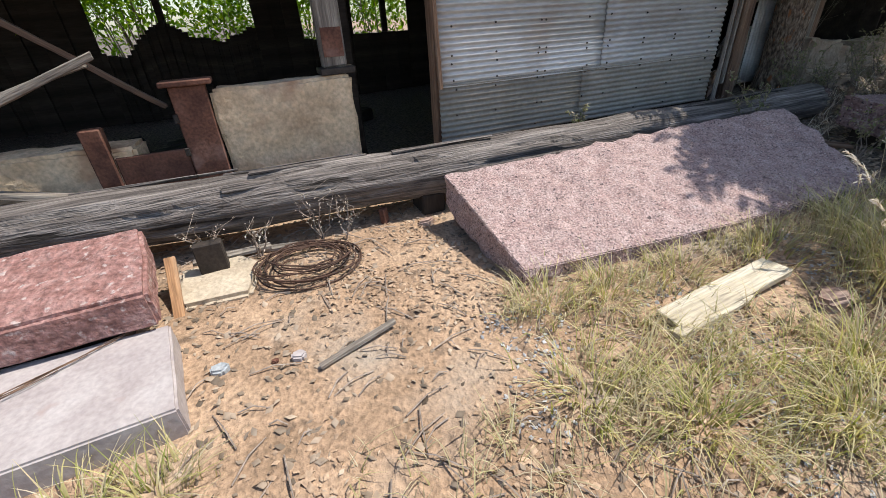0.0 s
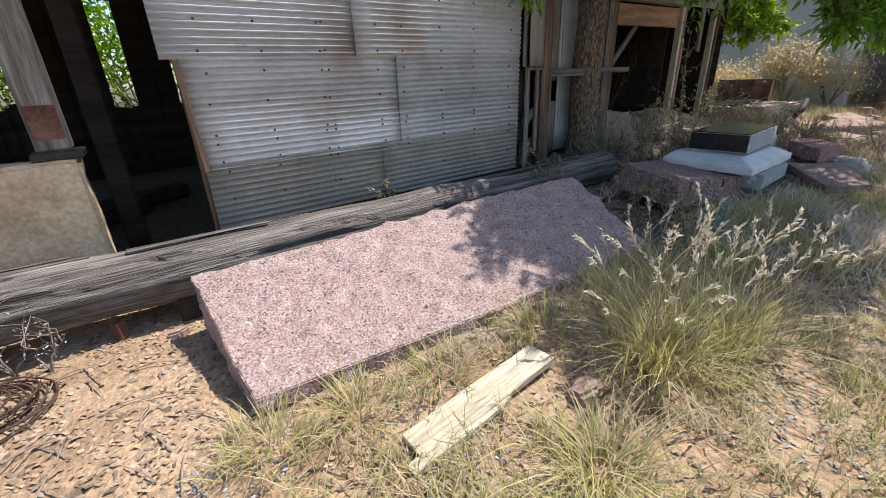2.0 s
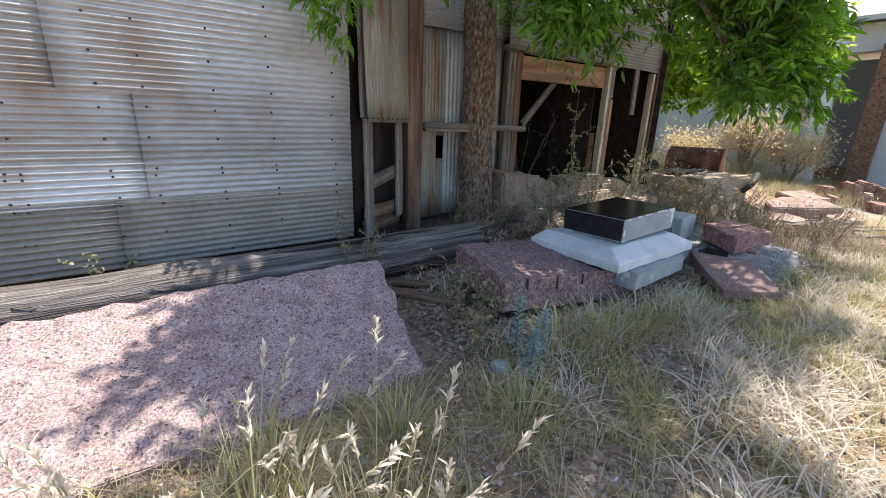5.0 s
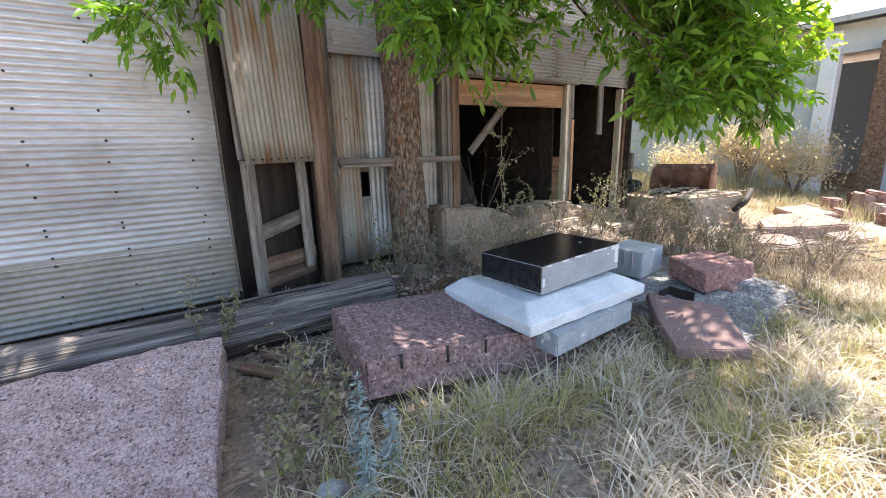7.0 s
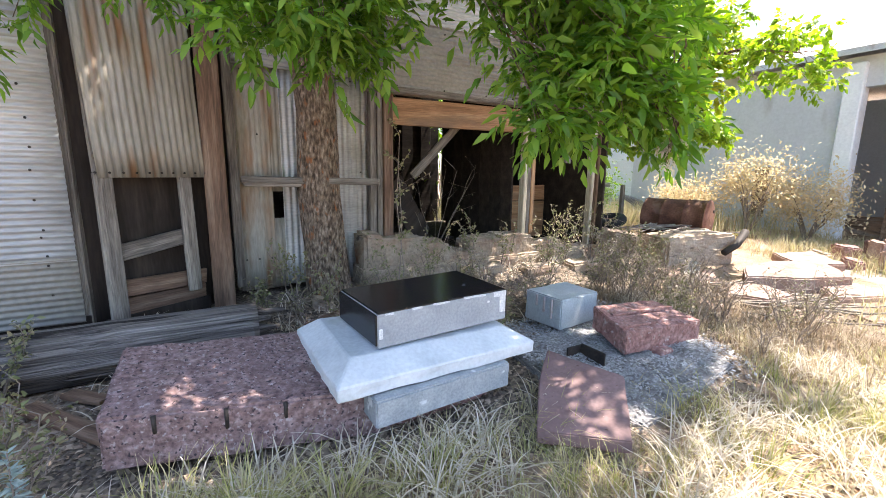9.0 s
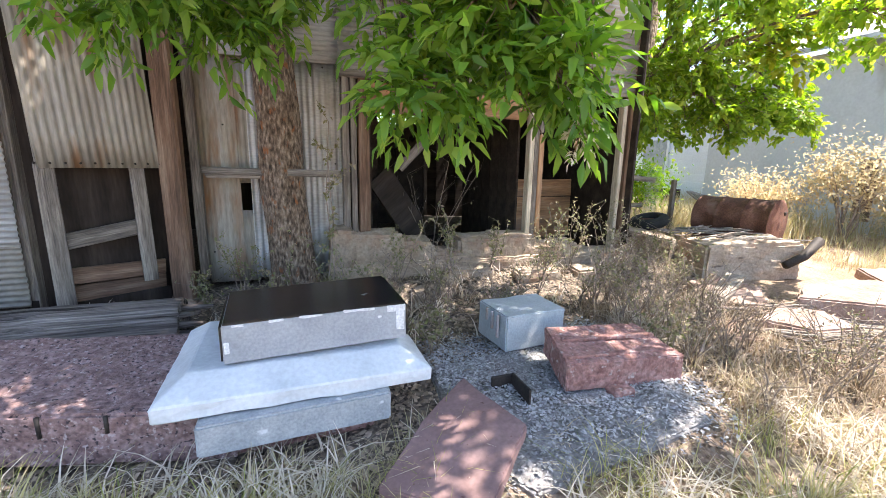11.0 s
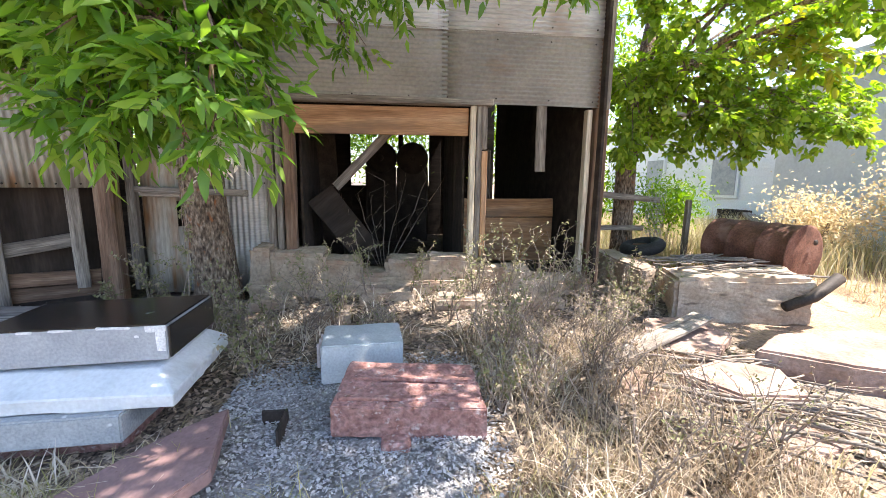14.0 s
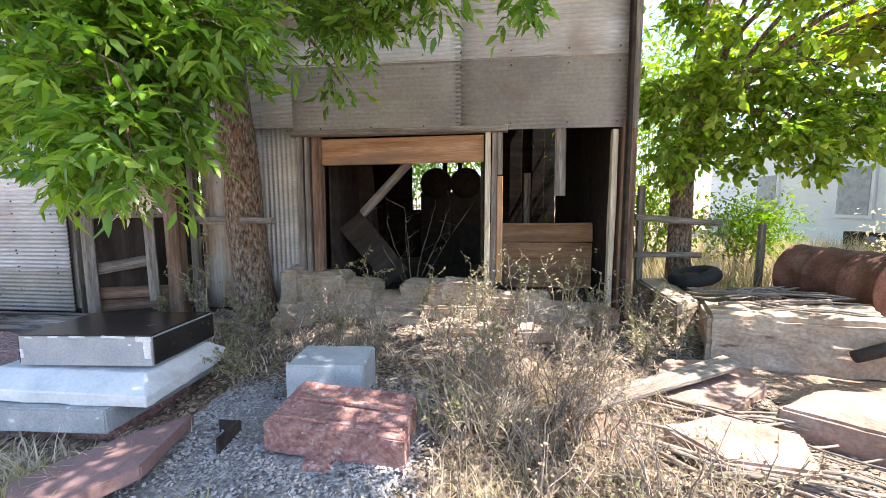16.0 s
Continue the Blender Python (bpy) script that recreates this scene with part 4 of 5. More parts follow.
tagged(stone("red_flat_slab", [(6.29, 1.32, 0.275), (6.02, 1.10, 0.24), (5.78, 0.84, 0.185), (6.08, 0.58, 0.19), (6.39, 0.87, 0.285)], 0.06, M_flat, None, rough=0.006, cuts=4, bevel=0.006, seed=9), "thin smooth dark red stone slab leaning on the ground", "stone slab")
can = thing("iron_bracket", "rusty bent iron bracket on the gravel", "bracket")
part("web", box(6.44, 6.56, 1.30, 1.312, 0.17, 0.26, 0.003), M_iron, can)
part("flange", box(6.55, 6.562, 1.12, 1.30, 0.17, 0.27, 0.003), M_iron, can)

tagged(stone("pink_block", [(-1.75, 2.16, 0.41), (-1.80, 1.62, 0.33), (-0.58, 1.69, 0.325), (-0.60, 1.9, 0.37), (-0.65, 2.17, 0.42)], 0.16, M_red, None, rough=0.010, cuts=4, bevel=0.015, seed=11), "rough pink-red granite block beside the log", "stone block")
tagged(part("block_bearer", box(-1.6, -0.75, 1.8, 2.1, -0.03, 0.22, 0.01), M_wood_dark_shaded), "dark timber bearer under the pink block", "bearer")
tagged(stone("pale_stone_block", [(-1.75, 1.70, 0.15), (-1.70, 1.12, 0.14), (-0.475, 1.20, 0.145), (-0.56, 1.71, 0.15)], 0.17, M_pale, None, rough=0.005, cuts=4, bevel=0.008, seed=12), "pale smooth sawn stone block with dry runners on it", "stone block")
for k in range(5):
    ps = []
    for q in range(9):
        u = q / 8
        ps.append((-1.60 + 0.08 * k + 0.70 * u + 0.05 * noise.noise(Vector((u * 4, k, 0))), 1.18 + 0.05 * k + 0.40 * u, 0.158 + 0.012 * abs(noise.noise(Vector((u * 6, k, 5))))))
    tagged(tube("dry_runner", ps, [0.002] * 9, M_wood_brown, None, 4), "thin dry thorny runner lying over the pale block", "runner", "dry runners")
foot = thing("concrete_footing", "pale sandy concrete footing with a square iron stub", "footing")
stone("footing", [(-0.62, 2.32, 0.085), (-0.58, 1.96, 0.07), (-0.26, 1.94, 0.07), (-0.20, 2.2, 0.08), (-0.3, 2.36, 0.085)], 0.12, M_footing, foot, rough=0.015, cuts=3, bevel=0.02, seed=13)
part("stub", box(-0.5, -0.36, 2.22, 2.28, 0.05, 0.24, 0.006), M_iron, foot, "rusty square iron stub", pose(0, 0, 0))
tagged(board("leaning_strip", (-0.58, 1.90, 0.02), (-0.60, 2.2, 0.22), 0.05, 0.02, M_wood_tan, None, seed=170), "tan wooden strip against the pink block", "strip")
for k, (a, b) in enumerate((((-0.5, 2.44, 0.07), (0.0, 2.36, 0.06)), ((-0.55, 2.36, 0.09), (-0.15, 2.38, 0.08)))):
    tagged(board("broken_lath", a, b, 0.05, 0.02, M_wood, None, seed=172 + k, rough=0.008), "grey broken lath behind the iron stub", "lath", "broken laths")

# coil of old barbed wire
coil = thing("wire_coil", "rusty coil of old barbed wire on sandy soil", "wire coil")
for k in range(11):
    r0 = 0.25 - 0.013 * k + 0.03 * random.random()
    cx, cy, tl = 0.02 + 0.03 * random.random(), 2.08 + 0.03 * random.random(), random.uniform(-0.12, 0.22)
    loop = []
    for q in range(33):
        th = 2 * math.pi * q / 32
        loop.append((cx + r0 * math.cos(th) * 1.05, cy + r0 * 0.86 * math.sin(th), gz(cx, cy) + 0.025 + 0.010 * (k % 5) + tl * 0.25 * math.sin(th + k) + 0.01 * noise.noise(Vector((q * 0.4, k, 0)))))
    tube("wire_loop", loop, [0.0045] * 33, M_wire, coil, 5)
    bm = bmesh.new()
    for q in range(1, 32, 3):
        p = Vector(loop[q])
        for w in range(2):
            d = Vector((random.uniform(-1, 1), random.uniform(-1, 1), random.uniform(-0.4, 1))).normalized() * 0.016
            tube_into(bm, [p - d, p + d], [0.0022, 0.0014], 4)
    tagged(part("barbs", bm, M_wire, coil, "twisted wire barbs"), kind="stuff")
tagged(board("stick", (-0.03, 1.30, gz(0, 1.3) + 0.015), (0.31, 1.41, gz(0.3, 1.4) + 0.03), 0.025, 0.02, M_wood, None, seed=180), "short grey stick lying on the soil", "stick")
for k, (x, y, r, mm) in enumerate(((-0.10, 1.40, 0.035, M_pale), (-0.39, 1.46, 0.04, M_grey), (-0.19, 1.42, 0.018, M_rust), (2.02, 0.70, 0.09, M_sand), (2.9, 2.75, 0.10, M_conc), (4.7, 2.95, 0.10, M_conc), (5.35, 2.86, 0.11, M_conc), (5.2, 2.62, 0.08, M_plum), (5.62, 2.78, 0.09, M_plum), (0.78, 2.26, 0.05, M_sand), (3.95, 1.0, 0.05, M_grey), (3.88, 1.12, 0.06, M_grey))):
    z = gz(x, y) + r * 0.7
    tagged(stone("stone", [(x + r * (1 + 0.25 * math.sin(k * 3 + q * 2)) * math.cos(q * 1.2566), y + 0.75 * r * math.sin(q * 1.2566), z + 0.15 * r * math.sin(k + q)) for q in range(5)], r * 1.1, mm, None, rough=r * 0.2, cuts=2, bevel=r * 0.2, seed=30 + k, freq=9), "loose angular stone lying on the ground", "stone", "loose stones")
tagged(board("bleached_board", (1.33, 0.90, 0.045), (2.05, 0.945, 0.085), 0.14, 0.035, M_bleach, None, seed=190, rough=0.008), "short bleached board half sunk in dry grass", "board")
tagged(board("bleached_board", (1.28, 0.82, 0.05), (1.75, 0.87, 0.06), 0.05, 0.03, M_bleach, None, seed=191, rough=0.012), "narrow bleached splinter of board in dry grass", "board")
for k, (a, b, w) in enumerate((((3.75, 2.2, 0.16), (4.15, 1.75, 0.13), 0.09), ((3.9, 2.25, 0.17), (4.08, 2.08, 0.17), 0.07), ((4.2, 2.45, 0.25), (4.9, 2.70, 0.33), 0.06), ((5.1, 2.3, 0.30), (5.5, 2.5, 0.33), 0.05))):
    tagged(board("rotten_board", a, b, w, 0.025, M_wood_brown, None, seed=195 + k, rough=0.008), "rotten brown board lying in the litter", "board", "rotten boards")

# ---- flagstones, sticks and the concrete footing on the sunny side ----
cb = thing("concrete_foundation", "long broken concrete foundation block under dry branches", "foundation")
stone("block", [(9.42, 2.58, 0.55), (10.5, 2.36, 0.58), (10.8, 3.0, 0.56), (9.62, 3.14, 0.54)], 0.42, M_conc, cb, rough=0.03, cuts=4, bevel=0.03, seed=41)
stone("arm", [(9.36, 2.98, 0.54), (9.62, 3.14, 0.54), (9.72, 4.1, 0.56), (9.40, 4.1, 0.56)], 0.36, M_conc, cb, rough=0.02, cuts=4, bevel=0.02, seed=42)
FL = (((9.34, 1.68, 0.305), (9.72, 1.40, 0.30), (10.3, 1.12, 0.30), (10.85, 1.55, 0.33), (10.3, 1.85, 0.345), (9.64, 1.84, 0.335)),
      ((8.72, 1.55, 0.22), (8.9, 1.28, 0.2), (9.25, 1.22, 0.21), (9.35, 1.5, 0.24), (9.05, 1.66, 0.24)),
      ((8.78, 1.98, 0.25), (9.1, 1.72, 0.24), (9.55, 2.1, 0.27), (9.6, 2.5, 0.28), (9.1, 2.5, 0.27)),
      ((8.45, 1.05, 0.17), (8.8, 0.85, 0.15), (9.2, 0.95, 0.16), (9.1, 1.18, 0.18)),
      ((9.7, 1.05, 0.22), (10.2, 0.85, 0.22), (10.5, 1.15, 0.25), (10.0, 1.30, 0.25)),
      ((10.6, 1.7, 0.33), (11.2, 1.45, 0.32), (11.5, 1.9, 0.38), (10.9, 2.1, 0.38)),
      ((8.35, 1.5, 0.2), (8.6, 1.4, 0.19), (8.66, 1.66, 0.21), (8.42, 1.75, 0.22)),
      ((9.3, 0.65, 0.16), (9.55, 0.6, 0.16), (9.6, 0.82, 0.18), (9.35, 0.85, 0.18)))
for k, poly in enumerate(FL):
    tagged(stone("flagstone", [(p[0], p[1], p[2] + (0.0 if k == 0 else 0.02 if k == 1 else -0.03)) for p in poly], 0.24 if k == 0 else 0.17 if k == 1 else 0.10, M_sand, None, rough=0.014, cuts=4, bevel=0.015, seed=50 + k), "sunlit pinkish flagstone lying loose on dry ground", "flagstone", "loose flagstones")
for k in range(16):
    a = k * 2.399
    x, y = 12.4 + 1.0 * math.cos(a) * math.sqrt(k / 16), 1.3 + 0.8 * math.sin(a) * math.sqrt(k / 16)
    r = 0.16 + 0.10 * random.random()
    z = gz(x, y) + 0.12 + 0.22 * max(0, 1 - k / 9)
    tagged(stone("quarry_stone", [(x + r * math.cos(q * 1.2566 + k), y + r * 0.8 * math.sin(q * 1.2566 + k), z + 0.03 * math.sin(q + k)) for q in range(5)], 0.22, M_sand if k % 3 else M_red, None, rough=0.025, cuts=2, bevel=0.02, seed=70 + k), "rough reddish stone in a sunny heap", "stone", "heap of quarry stones")
tagged(board("grey_plank", (8.28, 1.70, 0.215), (9.44, 2.27, 0.32), 0.16, 0.03, M_wood, None, seed=200, rough=0.01), "weathered grey plank across the litter", "plank")
for k in range(56):
    if k < 34:
        x, y = 8.3 + 0.9 * random.random(), 0.95 + 1.0 * random.random()
        z = gz(x, y) + 0.06
        th = radians(random.uniform(-45, 10))
        ln = random.uniform(0.4, 1.1)
    else:
        x, y, z = 9.5 + 0.6 * random.random(), 2.75 + 0.8 * random.random(), 0.565
        th = radians(random.uniform(-35, 30))
        ln = random.uniform(0.6, 1.3)
    r = random.uniform(0.004, 0.014)
    ps = []
    for q in range(7):
        s = q / 6
        ps.append((x + ln * s * math.cos(th) + 0.05 * noise.noise(Vector((s * 3, k, 1))), y + ln * s * math.sin(th) + 0.08 * noise.noise(Vector((s * 3, k, 2))), z + r + 0.05 * noise.noise(Vector((s * 2, k, 3)))))
    tagged(tube("fallen_branch", ps, [r * (1 - 0.5 * q / 6) for q in range(7)], M_twig if k % 3 else M_wood, None, 6), "dry bare fallen branch", "branch", "heap of dry branches")

# rusted drum
drum = thing("oil_drum", "rusted steel drum lying on its side", "drum")
dc, da = Vector((10.97, 3.45, 0.665)), Vector((-0.21, 0.87, 0.0)).normalized()
prof = [(-0.445, 0.27), (-0.44, 0.292), (-0.43, 0.292), (-0.425, 0.283), (-0.17, 0.283), (-0.155, 0.293), (-0.14, 0.283), (0.14, 0.283), (0.155, 0.293), (0.17, 0.283), (0.425, 0.283), (0.43, 0.292), (0.44, 0.292), (0.445, 0.27)]
tube("shell", [dc + da * s for s, r in prof], [r for s, r in prof], M_rust, drum, 36, wob=0.0)
tube("bung", [dc - da * 0.445 + Vector((0.1, 0, 0.12)), dc - da * 0.455 + Vector((0.1, 0, 0.12))], [0.03, 0.028], M_iron, drum, 12)
chock = tagged(stone("rock", [(10.7, 3.1, 0.42), (11.2, 3.1, 0.42), (11.2, 3.9, 0.42), (10.75, 3.9, 0.42)], 0.2, M_sand, None, rough=0.03, cuts=3, seed=95), "flat rock under the rusted drum", "rock")
tyre = thing("old_tyre", "small black tyre lying on the ground", "tyre")
tp = [(9.86 + 0.17 * math.cos(a), 3.80 + 0.17 * math.sin(a), 0.63 + 0.04 * math.cos(a)) for a in np.linspace(0, 2 * math.pi, 25)]
tube("tread", tp, [0.07] * 25, M_rubber, tyre, 10)
tube("rim", [(9.86, 3.80, 0.59), (9.86, 3.80, 0.66)], [0.11, 0.10], M_rust, tyre, 16)
pipe = tagged(tube("iron_pipe", [(10.20, 2.33, 0.36), (10.42, 2.30, 0.45), (10.66, 2.33, 0.595)], [0.04, 0.045, 0.05], M_iron, None, 10), "dark bent iron pipe leaning on the foundation", "pipe")
# ---- trees ----
def branch(p0, p1, sag, n=8, wig=0.08, seed=0):
    p0, p1 = Vector(p0), Vector(p1)
    out = []
    for k in range(n):
        s = k / (n - 1)
        q = p0.lerp(p1, s) + Vector((0, 0, sag * math.sin(math.pi * s)))
        q += noise.noise_vector(Vector((s * 3, seed * 2.1, 0))) * wig * math.sin(math.pi * s)
        out.append(q)
    return out


def crown(name, boughs, root, parent, material, size, leaflets, seed, limb=0.03, wide=1.0):
    """Limbs from root to each bough (centre, radii, number of compound leaves) with leaves round their twigs."""
    rng = np.random.default_rng(seed)
    O, W = [], []
    for k, (c, r, n) in enumerate(boughs):
        c, r = np.array(c, float), np.array(r, float)
        path = branch(root, c, 0.35, 9, 0.2, seed + k)
        tube("limb", path, [limb * (1 - 0.75 * q / 8) for q in range(9)], M_bark, parent, 7)
        bm = bmesh.new()
        twigs = max(4, n // 9)
        for t in range(twigs):
            d = rng.normal(size=3)
            d /= np.linalg.norm(d)
            tip = c + d * r * rng.uniform(0.55, 1.0)
            start = np.array(path[rng.integers(5, 9)])
            tw = branch(start, tip, 0.05, 5, 0.04, t)
            tube_into(bm, tw, [0.006 * (1 - 0.7 * q / 4) for q in range(5)], 4)
            m = n // twigs + 1
            for q in range(m):
                s = rng.uniform(0.25, 1.0)
                O.append(np.array(tw[0]) * (1 - s) + np.array(tip) * s)
                W.append((tip - start) * 0.5 / (np.linalg.norm(tip - start) + 1e-6) + rng.normal(size=3) * 0.8 + np.array([0, 0, -0.05]))
        tagged(part("twigwork", bm, M_bark, parent), kind="stuff")
    O, W = np.array(O), np.array(W)
    P, D, S = compound(rng, O, W, rng.uniform(0.12, 0.26, len(O)) * size / 0.12, leaflets, size)
    return tagged(leaf_mesh(name, P, D, S, S * wide * rng.uniform(0.24, 0.36, len(S)), material, parent, seed), kind="stuff")


tree = thing("ash_tree", "leafy tree with rough bark growing against the tin wall", "tree")
tp = [(5.50 - 0.010 * k + 0.012 * math.sin(k), 3.27 - 0.02 * k * 0.3, 0.05 + 0.22 * k) for k in range(17)]
bm = tube_into(bmesh.new(), tp, [0.24, 0.20] + [0.178 - 0.003 * k for k in range(15)], 40)
for v in bm.verts:
    d = Vector((v.co.x - 5.5 + 0.045 * v.co.z, v.co.y - 3.27, 0))
    th = math.atan2(d.y, d.x)
    v.co += d.normalized() * (0.012 * noise.noise(Vector((math.cos(th) * 6, math.sin(th) * 6, v.co.z * 3))) + 0.008 * noise.noise(Vector((th * 7, 0, v.co.z * 9))))
part("trunk", bm, M_bark, tree, smooth=True)
near = [((6.45, 1.15, 2.12), (0.62, 0.45, 0.36), 420), ((6.47, 0.88, 1.60), (0.24, 0.18, 0.24), 170), ((6.03, 1.05, 1.55), (0.22, 0.2, 0.19), 110), ((6.3, 1.0, 1.85), (0.40, 0.3, 0.22), 210), ((5.15, 1.90, 2.05), (0.62, 0.5, 0.32), 430),
        ((7.2, 1.6, 2.62), (0.55, 0.45, 0.22), 200), ((5.95, 1.65, 2.52), (0.45, 0.4, 0.22), 190),
        ((7.0, 1.9, 2.62), (0.45, 0.45, 0.2), 150), ((5.85, 0.85, 2.3), (0.5, 0.4, 0.25), 170), ((5.6, 2.3, 2.5), (0.5, 0.4, 0.3), 190), ((6.85, 2.15, 2.16), (0.09, 0.08, 0.08), 14)]
near += [((7.55, 1.7, 2.42), (0.18, 0.15, 0.12), 34), ((7.95, 1.7, 2.45), (0.18, 0.15, 0.12), 30), ((7.05, 1.7, 2.38), (0.22, 0.16, 0.12), 40)]
crown("foliage", near, (5.5, 3.1, 3.3), tree, M_leaf, 0.098, 7, 5)
# Upper boughs out of view, added where needed to cast the shade below.
high = [((x, y - 0.4, z if y < 3.0 else max(z, 4.9)), (0.8, 0.65, 0.5), 130) for x, y, z in ((4.7, 1.9, 4.0), (5.2, 1.6, 3.9), (5.2, 2.3, 4.0), (5.9, 1.0, 4.0), (6.0, 2.0, 4.1), (6.8, 2.2, 4.2), (7.7, 2.1, 4.3), (8.5, 2.3, 4.5), (8.4, 1.4, 4.4), (5.5, 0.7, 4.1), (9.0, 1.6, 4.5), (9.2, 0.9, 4.5), (9.5, 2.3, 4.6),
         (5.0, 2.9, 4.2), (6.0, 3.0, 4.3), (7.0, 3.0, 4.5), (8.0, 3.0, 4.6), (5.6, 3.4, 5.2), (6.6, 3.6, 5.2), (7.6, 3.6, 5.2), (8.6, 3.4, 5.2), (4.9, 1.1, 4.0), (9.4, 3.2, 5.0), (6.2, 0.5, 4.1), (6.9, 0.55, 4.2), (7.6, 0.65, 4.3), (10.0, 1.6, 4.5))]
crown("foliage", high, (5.5, 3.1, 3.6), tree, M_leaf, 0.16, 7, 9, 0.05)
crown("foliage", [((3.62, 2.55, 2.0), (0.26, 0.2, 0.20), 80), ((4.3, 2.45, 2.30), (0.25, 0.2, 0.14), 50)], (4.9, 2.4, 2.7), tree, M_leaf, 0.085, 7, 6, 0.010)
crown("dead_leaf_bunch", [((6.49, 0.82, 1.40), (0.05, 0.05, 0.06), 22)], (6.47, 0.9, 1.6), tree, M_seed, 0.035, 7, 21, 0.006)

tree2 = thing("maple_tree", "leafy young tree beside the corner post", "tree")
tube("trunk", [(9.97, 4.45, 0.2), (9.96, 4.45, 0.8), (9.97, 4.46, 1.6), (10.05, 4.4, 2.6), (10.15, 4.35, 3.6)], [0.15, 0.12, 0.11, 0.10, 0.06], M_bark, tree2, 16, wob=0.2)
b2 = [((9.45, 3.6, 2.2), (0.5, 0.5, 0.6), 128), ((10.1, 3.6, 2.5), (0.8, 0.6, 0.8), 208), ((11.0, 3.8, 2.6), (0.8, 0.6, 0.8), 192), ((10.2, 3.4, 3.7), (1.1, 0.8, 0.7), 192), ((11.4, 3.6, 3.7), (1.0, 0.8, 0.8), 176),
      ((9.6, 3.2, 3.1), (0.5, 0.4, 0.6), 112), ((12.1, 4.2, 3.0), (0.8, 0.7, 0.7), 144), ((10.6, 5.2, 2.8), (1.3, 0.8, 1.1), 192), ((12.3, 5.6, 3.6), (1.2, 0.9, 1.0), 144), ((9.9, 3.9, 1.75), (0.5, 0.4, 0.3), 112), ((10.8, 2.1, 2.75), (0.8, 0.6, 0.5), 160), ((10.1, 2.6, 3.0), (0.6, 0.5, 0.5), 144), ((11.6, 2.9, 2.9), (0.7, 0.6, 0.5), 128), ((10.5, 4.0, 1.95), (0.8, 0.5, 0.35), 150), ((11.6, 4.2, 2.2), (0.8, 0.5, 0.45), 150), ((12.3, 3.9, 2.4), (0.6, 0.5, 0.5), 110), ((11.5, 3.4, 1.95), (0.8, 0.5, 0.35), 190), ((10.6, 3.5, 1.85), (0.6, 0.4, 0.3), 120)]
crown("foliage", [(c, r, int(n * 0.9)) for c, r, n in b2], (10.05, 4.4, 2.2), tree2, M_leaf_backlit, 0.09, 7, 12, 0.035, 1.9)
crown("sunlit_foliage", [((11.2, 3.3, 2.75), (0.4, 0.3, 0.35), 24), ((11.5, 3.3, 3.3), (0.3, 0.3, 0.3), 14)], (10.05, 4.4, 2.2), tree2, M_leaf_sunlit, 0.12, 7, 14, 0.02, 2.0)


def shrub(name, x, y, r, h, n, material, label, seed, size=0.10):
    t = thing(name, label, "shrub", "shrubs round the building")
    rng = np.random.default_rng(seed)
    z = gz(x, y)
    bm = bmesh.new()
    tips = []
    for k in range(10):
        a = rng.uniform(0, 2 * np.pi)
        q = (x + r * 0.7 * math.cos(a) * rng.uniform(0.3, 1), y + r * 0.7 * math.sin(a), z + h * rng.uniform(0.5, 0.95))
        tube_into(bm, branch((x + 0.1 * math.cos(a), y, z - 0.02), q, 0.1, 5, 0.1, k), [0.02, 0.016, 0.012, 0.008, 0.004], 5)
        tips.append(q)
    tagged(part("branching_stem", bm, M_twig, t), kind="stuff")
    lump = rng.integers(0, 10, n)
    P = np.array(tips)[lump] + rng.normal(size=(n, 3)) * np.array([r, r, h * 0.5]) * 0.36
    P[:, 2] = np.maximum(P[:, 2], z + 0.03)
    D = rng.normal(size=(n, 3)) + np.array([0, 0, 0.1])
    S = size * rng.uniform(0.6, 1.3, n)
    tagged(leaf_mesh("foliage", P, D, S, S * 0.42, material, t, seed), kind="stuff")
    return t


for k, (x, y, r, h, n) in enumerate(((-5.2, 9.2, 1.3, 2.8, 2600), (-3.2, 9.4, 1.2, 2.4, 2600), (-1.6, 9.8, 1.2, 2.6, 2600), (0.0, 9.2, 1.0, 2.2, 2400), (1.2, 9.6, 1.1, 2.6, 2400), (2.4, 9.0, 1.0, 2.3, 2400), (4.2, 9.8, 1.2, 3.0, 2000),
                                     (5.6, 9.4, 1.0, 2.8, 2000), (6.8, 9.2, 1.1, 3.0, 2600), (8.0, 9.4, 1.1, 2.8, 2200), (9.8, 8.6, 1.2, 3.0, 2400), (11.2, 9.4, 1.3, 3.6, 2400), (-2.2, 11.5, 2.0, 4.5, 2600), (1.5, 12, 2.2, 5.0, 2600), (5.5, 12, 2.2, 5.0, 2600), (9.5, 12, 2.2, 5.2, 2600), (13.0, 13, 2.4, 5.5, 2400), (-6.5, 11.5, 2.2, 5, 2200))):
    shrub("shrub", x, y, r, h, n, M_leaf_far, "sunlit green brush behind the building", 300 + k, 0.11 if y < 10.5 else 0.2)
shrub("juniper_bush", 11.3, 5.6, 0.5, 1.0, 2600, M_leaf_far, "feathery yellow-green juniper bush in dry grass", 340, 0.07)
shrub("juniper_bush", 10.2, 6.2, 0.7, 1.3, 2200, M_leaf_far, "feathery green bush behind the young tree", 341, 0.08)
for k, (x, y, r, h) in enumerate(((12.9, 3.3, 0.55, 1.25), (12.6, 4.3, 0.5, 0.9), (13.3, 2.6, 0.45, 1.0))):
    shrub("dry_tumbleweed_bush", x, y, r, h, 3400, M_blond, "dry straw-coloured bush in the sun", 350 + k, 0.06)

# wire fence by the young tree
fence = thing("wire_fence", "low rail and wire mesh between old posts", "fence")
